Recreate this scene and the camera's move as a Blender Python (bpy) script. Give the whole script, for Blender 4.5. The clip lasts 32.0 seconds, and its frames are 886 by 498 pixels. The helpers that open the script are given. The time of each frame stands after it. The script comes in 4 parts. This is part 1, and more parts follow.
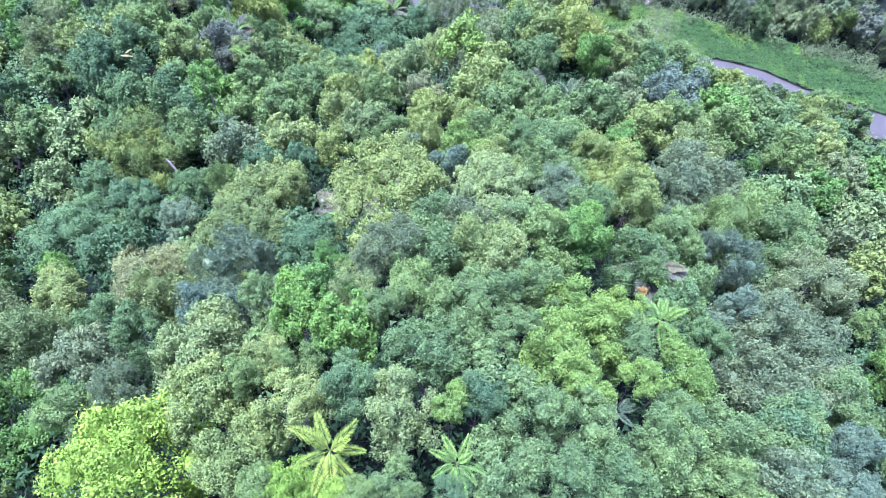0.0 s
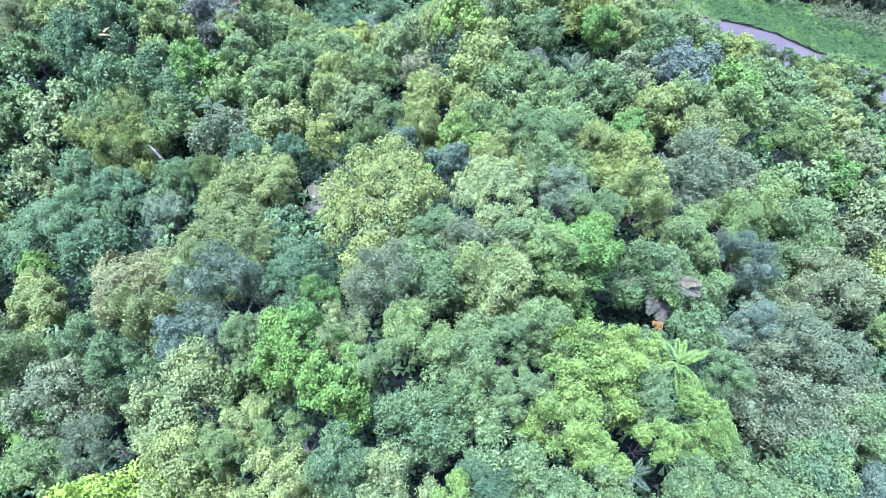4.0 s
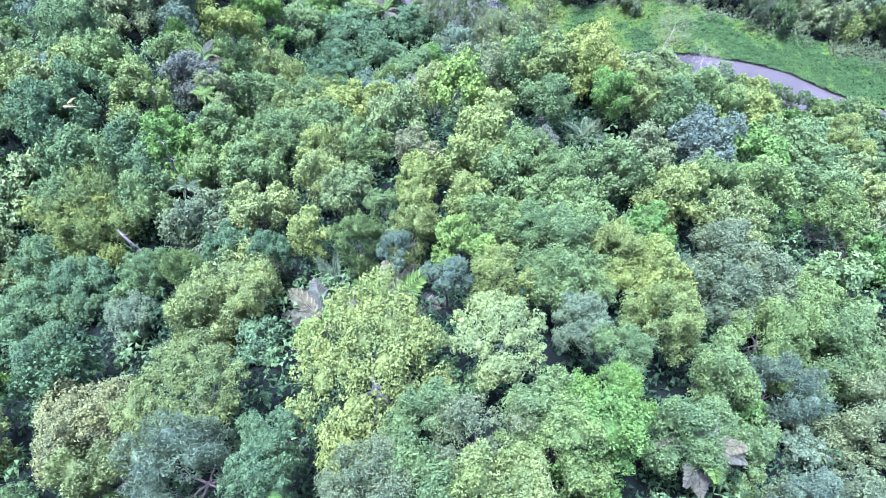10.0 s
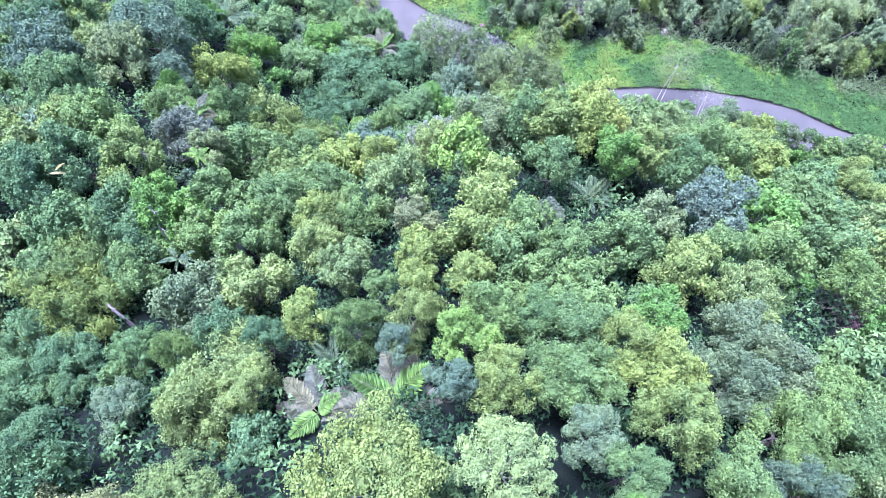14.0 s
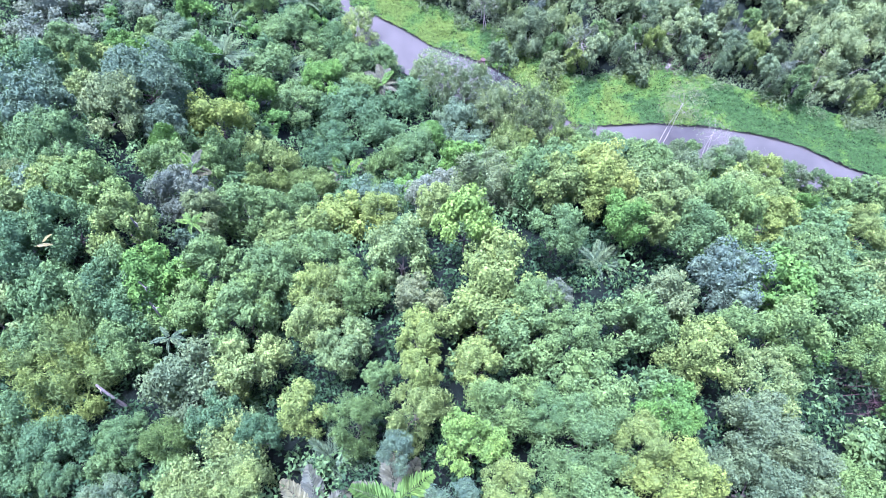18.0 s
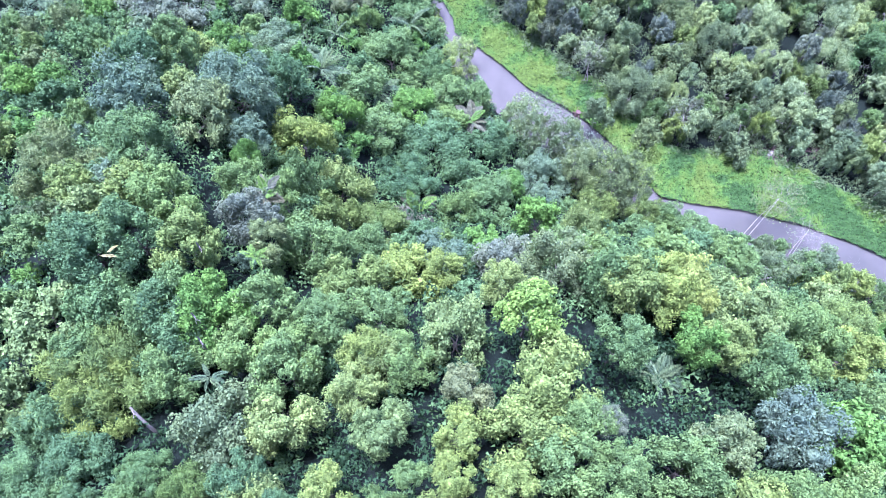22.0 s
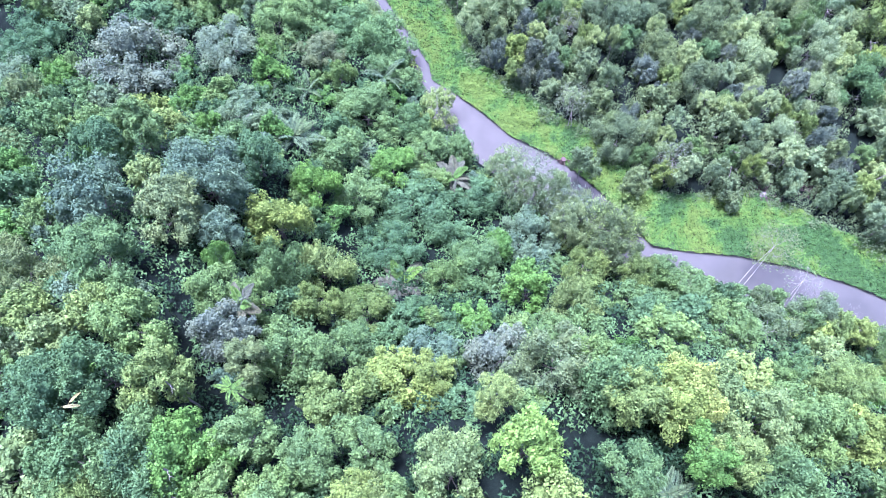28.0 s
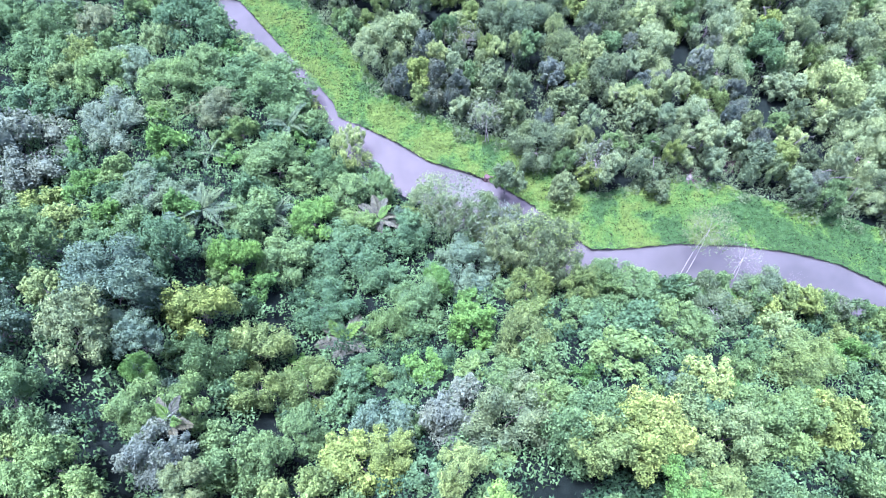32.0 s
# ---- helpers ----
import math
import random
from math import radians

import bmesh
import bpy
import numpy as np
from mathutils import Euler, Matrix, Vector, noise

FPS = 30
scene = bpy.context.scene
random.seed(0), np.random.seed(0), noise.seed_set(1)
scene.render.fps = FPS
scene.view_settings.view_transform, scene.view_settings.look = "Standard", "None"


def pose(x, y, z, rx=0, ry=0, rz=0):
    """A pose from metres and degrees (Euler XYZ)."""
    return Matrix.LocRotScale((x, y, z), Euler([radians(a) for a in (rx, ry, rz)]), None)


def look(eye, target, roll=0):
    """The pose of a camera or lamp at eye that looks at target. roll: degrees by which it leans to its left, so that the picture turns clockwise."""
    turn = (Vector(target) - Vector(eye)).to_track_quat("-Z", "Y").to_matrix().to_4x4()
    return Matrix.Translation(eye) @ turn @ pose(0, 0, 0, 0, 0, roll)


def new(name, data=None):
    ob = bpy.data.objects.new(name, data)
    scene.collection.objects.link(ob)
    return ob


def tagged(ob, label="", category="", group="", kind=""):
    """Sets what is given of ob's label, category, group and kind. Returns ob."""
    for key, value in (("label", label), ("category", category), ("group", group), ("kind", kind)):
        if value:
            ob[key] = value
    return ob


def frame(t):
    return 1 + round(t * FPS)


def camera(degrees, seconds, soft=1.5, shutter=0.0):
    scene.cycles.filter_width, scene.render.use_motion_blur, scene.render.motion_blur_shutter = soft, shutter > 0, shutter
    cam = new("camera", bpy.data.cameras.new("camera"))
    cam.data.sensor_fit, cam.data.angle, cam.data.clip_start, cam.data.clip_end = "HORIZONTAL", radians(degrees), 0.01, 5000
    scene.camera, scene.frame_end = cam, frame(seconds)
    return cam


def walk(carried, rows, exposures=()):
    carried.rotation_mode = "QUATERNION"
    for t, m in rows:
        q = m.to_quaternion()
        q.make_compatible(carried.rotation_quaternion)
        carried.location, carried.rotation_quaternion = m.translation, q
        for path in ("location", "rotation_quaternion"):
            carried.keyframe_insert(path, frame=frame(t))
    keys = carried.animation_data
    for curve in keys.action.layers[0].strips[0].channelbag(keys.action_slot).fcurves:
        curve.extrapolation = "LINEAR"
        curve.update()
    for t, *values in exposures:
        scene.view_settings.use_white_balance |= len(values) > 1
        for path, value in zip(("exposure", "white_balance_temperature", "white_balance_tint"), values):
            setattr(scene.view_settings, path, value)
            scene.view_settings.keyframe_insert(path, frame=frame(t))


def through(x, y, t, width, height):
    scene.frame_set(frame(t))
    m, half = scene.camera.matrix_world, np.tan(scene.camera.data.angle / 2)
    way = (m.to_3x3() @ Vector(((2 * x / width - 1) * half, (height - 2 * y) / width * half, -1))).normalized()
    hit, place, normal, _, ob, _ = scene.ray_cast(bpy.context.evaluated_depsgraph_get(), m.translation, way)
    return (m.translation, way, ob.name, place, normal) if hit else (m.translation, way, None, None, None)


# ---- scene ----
cam = camera(64.0, 32.0, soft=0.5)
PATH = [  # seconds, eye, turn to the left, pitch, roll
    (0, (-0.10, 0.68, 122.52), 0.17, -65.23, 0.31),
    (0.5, (-0.11, 1.18, 122.43), 0.28, -67.82, 0.12),
    (1, (-0.10, 1.72, 122.39), 0.22, -69.14, -0.05),
    (2, (-0.10, 3.06, 122.23), 0.09, -69.47, -0.00),
    (3, (-0.11, 4.50, 122.09), -0.02, -69.33, 0.14),
    (3.5, (-0.12, 5.12, 121.73), -0.09, -69.09, 0.18),
    (5.5, (0.17, 8.69, 118.96), 0.02, -69.11, -0.04),
    (6, (0.20, 9.50, 118.24), 0.12, -69.00, -0.08),
    (7, (0.18, 11.21, 117.10), -0.00, -68.86, 0.05),
    (8, (0.10, 12.88, 117.16), -0.27, -68.60, 0.09),
    (9, (0.07, 14.59, 117.31), -0.26, -68.40, 0.06),
    (10, (0.07, 16.32, 117.30), -0.11, -68.29, -0.09),
    (11, (0.04, 17.99, 117.30), -0.10, -68.10, -0.18),
    (12, (-0.02, 19.62, 117.27), -0.13, -67.95, -0.20),
    (13, (-0.06, 21.35, 117.32), -0.20, -67.81, -0.21),
    (14, (-0.06, 23.07, 117.28), -0.20, -67.67, -0.22),
    (14.5, (-0.10, 23.86, 117.26), -0.25, -67.58, -0.17),
    (16.5, (-0.25, 27.59, 117.02), -0.24, -67.34, -0.19),
    (17, (-0.32, 28.43, 117.11), -0.33, -67.30, -0.09),
    (18, (-0.43, 30.42, 117.36), -0.50, -67.33, 0.05),
    (19, (-0.50, 32.41, 117.76), -0.67, -67.38, 0.26),
    (19.5, (-0.55, 33.36, 117.91), -0.75, -67.39, 0.35),
    (20, (-0.81, 34.46, 117.93), 3.72, -67.32, 0.08),
    (20.5, (-1.12, 35.44, 117.85), 6.82, -67.22, -0.02),
    (21, (-1.45, 36.41, 117.89), 8.89, -67.18, 0.12),
    (22, (-1.95, 38.51, 117.69), 11.39, -67.23, 0.13),
    (23, (-2.63, 40.70, 117.82), 12.48, -67.40, 0.18),
    (24, (-3.09, 42.78, 117.90), 11.49, -67.49, 0.18),
    (25, (-3.51, 44.94, 117.97), 10.95, -67.56, -0.03),
    (25.5, (-3.71, 46.07, 118.08), 10.84, -67.64, -0.07),
    (27.5, (-4.08, 50.31, 118.03), 8.89, -67.73, -0.21),
    (28, (-4.20, 51.37, 117.94), 8.63, -67.71, -0.25),
    (28.5, (-4.06, 52.40, 117.85), 6.35, -67.73, -0.16),
    (29, (-3.92, 53.44, 117.99), 2.40, -67.82, 0.13),
    (30, (-3.64, 55.64, 118.02), -1.00, -67.92, 0.07),
    (31, (-3.26, 57.75, 117.65), -2.40, -67.96, 0.01),
    (32, (-2.78, 59.70, 116.37), -2.87, -68.00, -0.13),
]
walk(cam, [(t, pose(*eye, 90 + pitch, 0, turn) @ pose(0, 0, 0, 0, 0, roll)) for t, eye, turn, pitch, roll in PATH],
     exposures=[(0, 3.4, 5130, 52), (6, 3.53, 5130, 52), (32, 3.57, 5110, 52)])

# ---- light: a bright overcast sky ----
world = bpy.data.worlds.new("overcast_sky")
scene.world = world
world.use_nodes = True
wn = world.node_tree
sky = wn.nodes.new("ShaderNodeTexSky")
sky.sky_type = "NISHITA"
sky.sun_disc = False
sky.sun_elevation = radians(76)
sky.sun_rotation = radians(-43)
sky.dust_density = 4.0
wn.links.new(sky.outputs[0], wn.nodes["Background"].inputs[0])
wn.nodes["Background"].inputs[1].default_value = 0.07
sun_data = bpy.data.lights.new("sun", "SUN")
sun_data.energy = 2.2
sun_data.angle = radians(18)
sun_data.color = (1.0, 0.97, 0.92)
sun = new("sun", sun_data)
sun.matrix_world = look((-18, 66, 190), (8, 38, 30))

# ---- materials ----
def nodes_of(name):
    m = bpy.data.materials.new(name)
    m.use_nodes = True
    return m, m.node_tree, m.node_tree.nodes["Principled BSDF"]


def ramp(nt, fac, *stops):
    r = nt.nodes.new("ShaderNodeValToRGB")
    while len(r.color_ramp.elements) < len(stops):
        r.color_ramp.elements.new(0.5)
    for e, (p, c) in zip(r.color_ramp.elements, stops):
        e.position, e.color = p, (*c, 1)
    nt.links.new(fac, r.inputs[0])
    return r.outputs[0]


def noise_of(nt, scale, detail=3.0, rough=0.55):
    c = nt.nodes.new("ShaderNodeTexCoord")
    n = nt.nodes.new("ShaderNodeTexNoise")
    n.inputs["Scale"].default_value, n.inputs["Detail"].default_value = scale, detail
    n.inputs["Roughness"].default_value = rough
    nt.links.new(c.outputs["Object"], n.inputs["Vector"])
    return n.outputs["Fac"]


def mixed(nt, a, b, fac, how="MIX"):
    m = nt.nodes.new("ShaderNodeMix")
    m.data_type, m.blend_type = "RGBA", how
    for value, slot in ((fac, 0), (a, 6), (b, 7)):
        if isinstance(value, (int, float)):
            m.inputs[slot].default_value = value
        elif isinstance(value, tuple):
            m.inputs[slot].default_value = (*value, 1)
        else:
            nt.links.new(value, m.inputs[slot])
    return m.outputs[2]


def leaf_material(name, mid, gloss=0.65, through=0.13):
    """Foliage: every leaf has its own tone, boughs drift a little, each tree differs a little."""
    m, nt, b = nodes_of(name)
    dark, light = tuple(0.72 * v for v in mid), tuple(1.22 * v + 0.003 for v in mid)
    geo = nt.nodes.new("ShaderNodeNewGeometry")
    leaf = ramp(nt, geo.outputs["Random Per Island"], (0.0, dark), (0.55, mid), (1.0, light))
    bough = ramp(nt, noise_of(nt, 1.6, 3.0), (0.3, (0.8, 0.84, 0.88)), (0.7, (1.2, 1.15, 0.98)))
    grain = ramp(nt, noise_of(nt, 11.0, 3.0), (0.32, (0.68, 0.72, 0.72)), (0.66, (1.24, 1.2, 1.04)))
    info = nt.nodes.new("ShaderNodeObjectInfo")
    tree = ramp(nt, info.outputs["Random"], (0.0, (0.8, 0.86, 0.92)), (0.5, (1.0, 1.0, 1.0)), (1.0, (1.16, 1.12, 0.94)))
    c = mixed(nt, mixed(nt, mixed(nt, leaf, bough, 1.0, "MULTIPLY"), grain, 1.0, "MULTIPLY"), tree, 1.0, "MULTIPLY")
    nt.links.new(c, b.inputs["Base Color"])
    b.inputs["Roughness"].default_value = gloss
    b.inputs["Specular IOR Level"].default_value = 0.06
    t = nt.nodes.new("ShaderNodeBsdfTranslucent")
    nt.links.new(mixed(nt, c, (1.15, 1.3, 0.8), 1.0, "MULTIPLY"), t.inputs["Color"])
    mix = nt.nodes.new("ShaderNodeMixShader")
    mix.inputs[0].default_value = through
    nt.links.new(b.outputs[0], mix.inputs[1])
    nt.links.new(t.outputs[0], mix.inputs[2])
    nt.links.new(mix.outputs[0], nt.nodes["Material Output"].inputs["Surface"])
    return m


def bark_material(name, dark, light, scale=6.0):
    m, nt, b = nodes_of(name)
    n = noise_of(nt, scale, 5.0, 0.65)
    nt.links.new(ramp(nt, n, (0.32, dark), (0.68, light)), b.inputs["Base Color"])
    b.inputs["Roughness"].default_value = 0.9
    bump = nt.nodes.new("ShaderNodeBump")
    bump.inputs["Strength"].default_value = 0.5
    nt.links.new(n, bump.inputs["Height"])
    nt.links.new(bump.outputs[0], b.inputs["Normal"])
    return m


LEAF = {
    "green": leaf_material("leaves_green", (0.067, 0.132, 0.049)),
    "deep": leaf_material("leaves_deep_green", (0.050, 0.110, 0.050)),
    "bluegreen": leaf_material("leaves_blue_green", (0.064, 0.116, 0.074)),
    "grey": leaf_material("leaves_grey_green", (0.073, 0.120, 0.060)),
    "silver": leaf_material("leaves_silver", (0.080, 0.116, 0.088)),
    "lime": leaf_material("leaves_lime", (0.086, 0.172, 0.040)),
    "vivid": leaf_material("leaves_vivid_green", (0.056, 0.138, 0.034)),
    "yellow": leaf_material("leaves_yellow_flushed", (0.130, 0.190, 0.053)),
    "olive": leaf_material("leaves_olive", (0.096, 0.158, 0.047)),
    "pale": leaf_material("leaves_pale_green", (0.100, 0.165, 0.060)),
    "cream": leaf_material("leaves_cream_tipped", (0.090, 0.128, 0.062)),
    "swampgrey": leaf_material("leaves_swamp_grey_green", (0.115, 0.182, 0.090)),
    "swamppale": leaf_material("leaves_swamp_pale_green", (0.132, 0.205, 0.088)),
    "weeddark": leaf_material("leaves_weed_dark", (0.03, 0.08, 0.026)),
    "moss": leaf_material("leaves_moss_green", (0.074, 0.124, 0.040)),
    "weedlight": leaf_material("leaves_weed_yellowish", (0.078, 0.138, 0.030)),
    "weed": leaf_material("leaves_weed_mat", (0.046, 0.112, 0.030)),
    "yellowish": leaf_material("leaves_bright_yellow_green", (0.105, 0.210, 0.031)),
    "frost": leaf_material("leaves_frosted", (0.075, 0.122, 0.084)),
    "frostdark": leaf_material("leaves_dusky", (0.066, 0.100, 0.076)),
    "goldfrond": leaf_material("palm_fronds_golden", (0.100, 0.170, 0.031)),
    "orange": leaf_material("leaves_orange", (0.170, 0.130, 0.053)),
    "paledry": leaf_material("frond_bleached", (0.170, 0.180, 0.097)),
    # understorey leaves with the shade between crowns put into their colour
    "shade": leaf_material("leaves_understorey_shade", (0.016, 0.044, 0.022)),
    "rust": leaf_material("leaves_rust", (0.130, 0.080, 0.062)),
    "frond": leaf_material("palm_fronds_dull", (0.060, 0.105, 0.063)),
    "drygrey": leaf_material("palm_fronds_dry_grey", (0.058, 0.072, 0.054)),
    "freshfrond": leaf_material("palm_fronds_fresh", (0.070, 0.150, 0.040)),
}
BARK = bark_material("bark_brown_grey", (0.02, 0.021, 0.016), (0.065, 0.066, 0.05))
PALE_BARK = bark_material("bark_pale_grey", (0.07, 0.074, 0.064), (0.18, 0.185, 0.162))
TWIG = bark_material("twigs_bleached", (0.08, 0.082, 0.072), (0.18, 0.18, 0.16))
DEADWOOD = bark_material("deadwood_red_brown", (0.02, 0.013, 0.012), (0.06, 0.036, 0.034))


def ground_material():
    m, nt, b = nodes_of("forest_soil_shade")
    # soil tones taken down to near black, so canopy shade sits in the colour
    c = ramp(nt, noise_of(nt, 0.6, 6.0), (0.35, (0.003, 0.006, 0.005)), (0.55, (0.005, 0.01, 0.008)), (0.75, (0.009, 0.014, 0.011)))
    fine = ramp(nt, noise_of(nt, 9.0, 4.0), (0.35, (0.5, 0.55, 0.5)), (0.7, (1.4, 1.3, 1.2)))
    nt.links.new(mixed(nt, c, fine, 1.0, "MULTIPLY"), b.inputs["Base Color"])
    b.inputs["Roughness"].default_value = 0.95
    b.inputs["Specular IOR Level"].default_value = 0.05
    bump = nt.nodes.new("ShaderNodeBump")
    bump.inputs["Strength"].default_value = 0.8
    nt.links.new(noise_of(nt, 4.0, 5.0), bump.inputs["Height"])
    nt.links.new(bump.outputs[0], b.inputs["Normal"])
    return m


def water_material():
    m, nt, b = nodes_of("silty_water")
    c = ramp(nt, noise_of(nt, 0.12, 3.0), (0.35, (0.032, 0.036, 0.031)), (0.7, (0.045, 0.049, 0.043)))
    nt.links.new(c, b.inputs["Base Color"])
    b.inputs["Roughness"].default_value = 0.12
    b.inputs["IOR"].default_value = 1.33
    bump = nt.nodes.new("ShaderNodeBump")
    bump.inputs["Strength"].default_value, bump.inputs["Distance"].default_value = 0.08, 0.1
    nt.links.new(noise_of(nt, 3.0, 3.0), bump.inputs["Height"])
    nt.links.new(bump.outputs[0], b.inputs["Normal"])
    return m


SOIL, WATER = ground_material(), water_material()

# ---- the lie of the land: a wooded spur that falls to a slow river ----
NEAR_BANK = [(-114.6, 186.5), (-44.6, 164.5), (-42.5, 159.3), (-37.1, 153.4), (-29.5, 146.9), (-21.6, 134.1), (-16.8, 125.3), (-8.5, 118.9), (1.4, 111), (11, 104.5), (24.2, 98.4), (34, 97.9), (44.7, 96.8), (54.1, 95), (62.5, 93), (68.9, 91), (74, 89.4), (114, 72.4)]
FAR_BANK = [(-109.3, 186.2), (-39.3, 164.2), (-34.4, 157.5), (-27.9, 148.8), (-20, 138.5), (-18.9, 135.2), (-14.6, 132.9), (-8.2, 129.1), (-2, 124.5), (5.2, 121.7), (10.2, 119.1), (14.6, 116), (19.3, 111.8), (25.7, 105.4), (31.2, 105.3), (41.3, 105.7), (51.3, 104.9), (61, 103), (68.4, 100.5), (75.9, 95.9), (115.9, 78.9)]
WEED_EDGE = [(-96.5, 185.6), (-26.5, 163.6), (-21.2, 154.7), (-15.6, 147.5), (-10.2, 138), (-1.6, 133.1), (5.6, 128.3), (12.9, 125.5), (18.7, 120.7), (23.4, 116.1), (28.3, 113.9), (35.8, 115.5), (43.3, 116.8), (51.2, 114.6), (57.8, 111.4), (67.5, 108.7), (78.2, 103.7), (118.2, 86.7)]


def line_y(line, x):
    return float(np.interp(x, [p[0] for p in line], [p[1] for p in line]))


LIE_X = [-100, -70, -45, -20, 0, 20, 45, 70, 100]
LIE_Y = [-25, -5, 10, 25, 40, 55, 70, 85, 100, 120]
LIE = np.array([  # height of the slope's soil above the water, by LIE_Y and LIE_X
    (80.2, 84.1, 88.7, 94.6, 96.5, 90.6, 82.5, 75.4, 66.2),
    (72.8, 76.6, 81.2, 88.3, 92.3, 84.4, 76.2, 68.9, 59.3),
    (61.7, 65.1, 69.0, 76.2, 85.2, 74.4, 67.1, 59.0, 48.7),
    (50.9, 53.3, 56.1, 62.4, 71.2, 63.1, 57.5, 48.1, 37.6),
    (40.9, 42.4, 45.0, 51.1, 56.7, 55.0, 46.9, 36.4, 26.2),
    (32.4, 34.4, 44.8, 44.3, 49.3, 46.9, 36.9, 24.3, 14.8),
    (25.4, 31.0, 43.3, 30.6, 33.7, 39.9, 24.9, 12.5, 7.5),
    (18.9, 27.1, 35.1, 12.0, 12.4, 19.7, 10.6, 2.4, 0.8),
    (12.3, 17.9, 25.4, 8.2, 3.2, 0.8, 0.8, 0.8, 0.8),
    (8.0, 3.5, 7.5, 2.4, 0.8, 0.8, 0.8, 0.8, 0.8),
])


def slope(x, y):
    x, y = min(max(x, -100), 99.9), min(max(y, -25), 119.9)
    i, j = int(np.searchsorted(LIE_X, x, "right")) - 1, int(np.searchsorted(LIE_Y, y, "right")) - 1
    u, v = (x - LIE_X[i]) / (LIE_X[i + 1] - LIE_X[i]), (y - LIE_Y[j]) / (LIE_Y[j + 1] - LIE_Y[j])
    low, high = LIE[j, i] + u * (LIE[j, i + 1] - LIE[j, i]), LIE[j + 1, i] + u * (LIE[j + 1, i + 1] - LIE[j + 1, i])
    return float(low + v * (high - low))


def ground_z(x, y):
    near, far = line_y(NEAR_BANK, x), line_y(FAR_BANK, x)
    bumps = 1.2 * noise.noise((x * 0.06, y * 0.06, 1.7)) + 0.5 * noise.noise((x * 0.2, y * 0.2, 4.1))
    if y > far:
        return min(1.2, 0.12 * (y - far)) * (1 + 0.4 * bumps) + min(9.0, max(0.0, y - far - 60) * 0.06) - 0.05
    if y > near:
        return -1.2 * min(1.0, 0.8 * min(y - near, far - y)) - 0.05
    edge = min(1.0, (near - y) / 12.0)
    return max(0.05, slope(x, y) + bumps) * edge + 0.3 * (1 - edge)


def part(name, mesh, material, parent, label="", m=None):
    """One mesh object under a thing or a part; mesh is a bmesh or mesh data."""
    if isinstance(mesh, bmesh.types.BMesh):
        data = bpy.data.meshes.new(name)
        mesh.to_mesh(data)
        mesh.free()
    else:
        data = mesh
    ob = new(name, data)
    if material and not data.materials:
        data.materials.append(None)
    if material:
        ob.material_slots[0].link = "OBJECT"
        ob.material_slots[0].material = material
    ob.parent = parent
    if m is not None:
        ob.matrix_basis = m
    if label:
        ob["label"] = label
    return ob


def mesh_of(name, verts, faces, smooth=False):
    data = bpy.data.meshes.new(name)
    data.from_pydata(np.asarray(verts).tolist() if not isinstance(verts, list) else verts, [], np.asarray(faces).tolist() if not isinstance(faces, list) else faces)
    if smooth:
        data.polygons.foreach_set("use_smooth", [True] * len(data.polygons))
    data.materials.append(None)
    return data


def land():
    xs = np.concatenate([[-1500, -600, -250, -150], np.arange(-120, 120.1, 1.5), [150, 250, 600, 1500]])
    ys = np.concatenate([[-1500, -600, -250, -120, -60], np.arange(-30, 200.1, 1.5), [260, 400, 800, 1700]])
    verts = [(x, y, ground_z(x, y)) for y in ys for x in xs]
    n = len(xs)
    faces = [(j * n + i, j * n + i + 1, (j + 1) * n + i + 1, (j + 1) * n + i) for j in range(len(ys) - 1) for i in range(n - 1)]
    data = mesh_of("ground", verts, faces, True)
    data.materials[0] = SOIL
    tagged(new("ground", data), "leaf-littered forest soil, coloured dark for canopy shade, falling steeply to the river", "ground", kind="structure")
    xs = np.linspace(-112, 112, 61)
    verts = [(x, line_y(NEAR_BANK, x) - 3.0, 0.0) for x in xs] + [(x, line_y(FAR_BANK, x) + 3.0, 0.0) for x in xs]
    data = mesh_of("water", verts, [(i, i + 1, 62 + i, 61 + i) for i in range(60)])
    data.materials[0] = WATER
    tagged(new("water", data), "slow silty mauve-grey river water under an overcast sky", "river", kind="structure")


land()

# ---- foliage ----
def leaf_sheet(at, normal, length, width, droop, rng):
    """Pointed leaves at the given places, lying across the given normals."""
    n = len(at)
    z = normal / np.linalg.norm(normal, axis=1, keepdims=True)
    spin = rng.normal(size=(n, 3))
    d = spin - (spin * z).sum(1, keepdims=True) * z
    d /= np.linalg.norm(d, axis=1, keepdims=True)
    d[:, 2] -= droop
    d /= np.linalg.norm(d, axis=1, keepdims=True)
    s = np.cross(z, d)
    s /= np.linalg.norm(s, axis=1, keepdims=True) + 1e-9
    ln = (length * rng.uniform(0.6, 1.35, n))[:, None]
    wd = (width * rng.uniform(0.7, 1.3, n))[:, None]
    root = at - d * ln * 0.35
    verts = np.stack([root - s * wd * 0.5, root + s * wd * 0.5, at + d * ln * 0.65], 1).reshape(-1, 3)
    return verts, np.arange(3 * n).reshape(-1, 3)


def ball(divisions):
    bm = bmesh.new()
    bmesh.ops.create_icosphere(bm, subdivisions=divisions, radius=1.0)
    bm.verts.index_update()
    v, f = np.array([tuple(p.co) for p in bm.verts]), np.array([[p.index for p in q.verts] for q in bm.faces])
    bm.free()
    return v, f


BALL = ball(1)


def lumps(way, waves):
    """A small uneven swelling of a bough, by direction."""
    k, phase = waves
    return np.sin(way @ k.T + phase).mean(1)


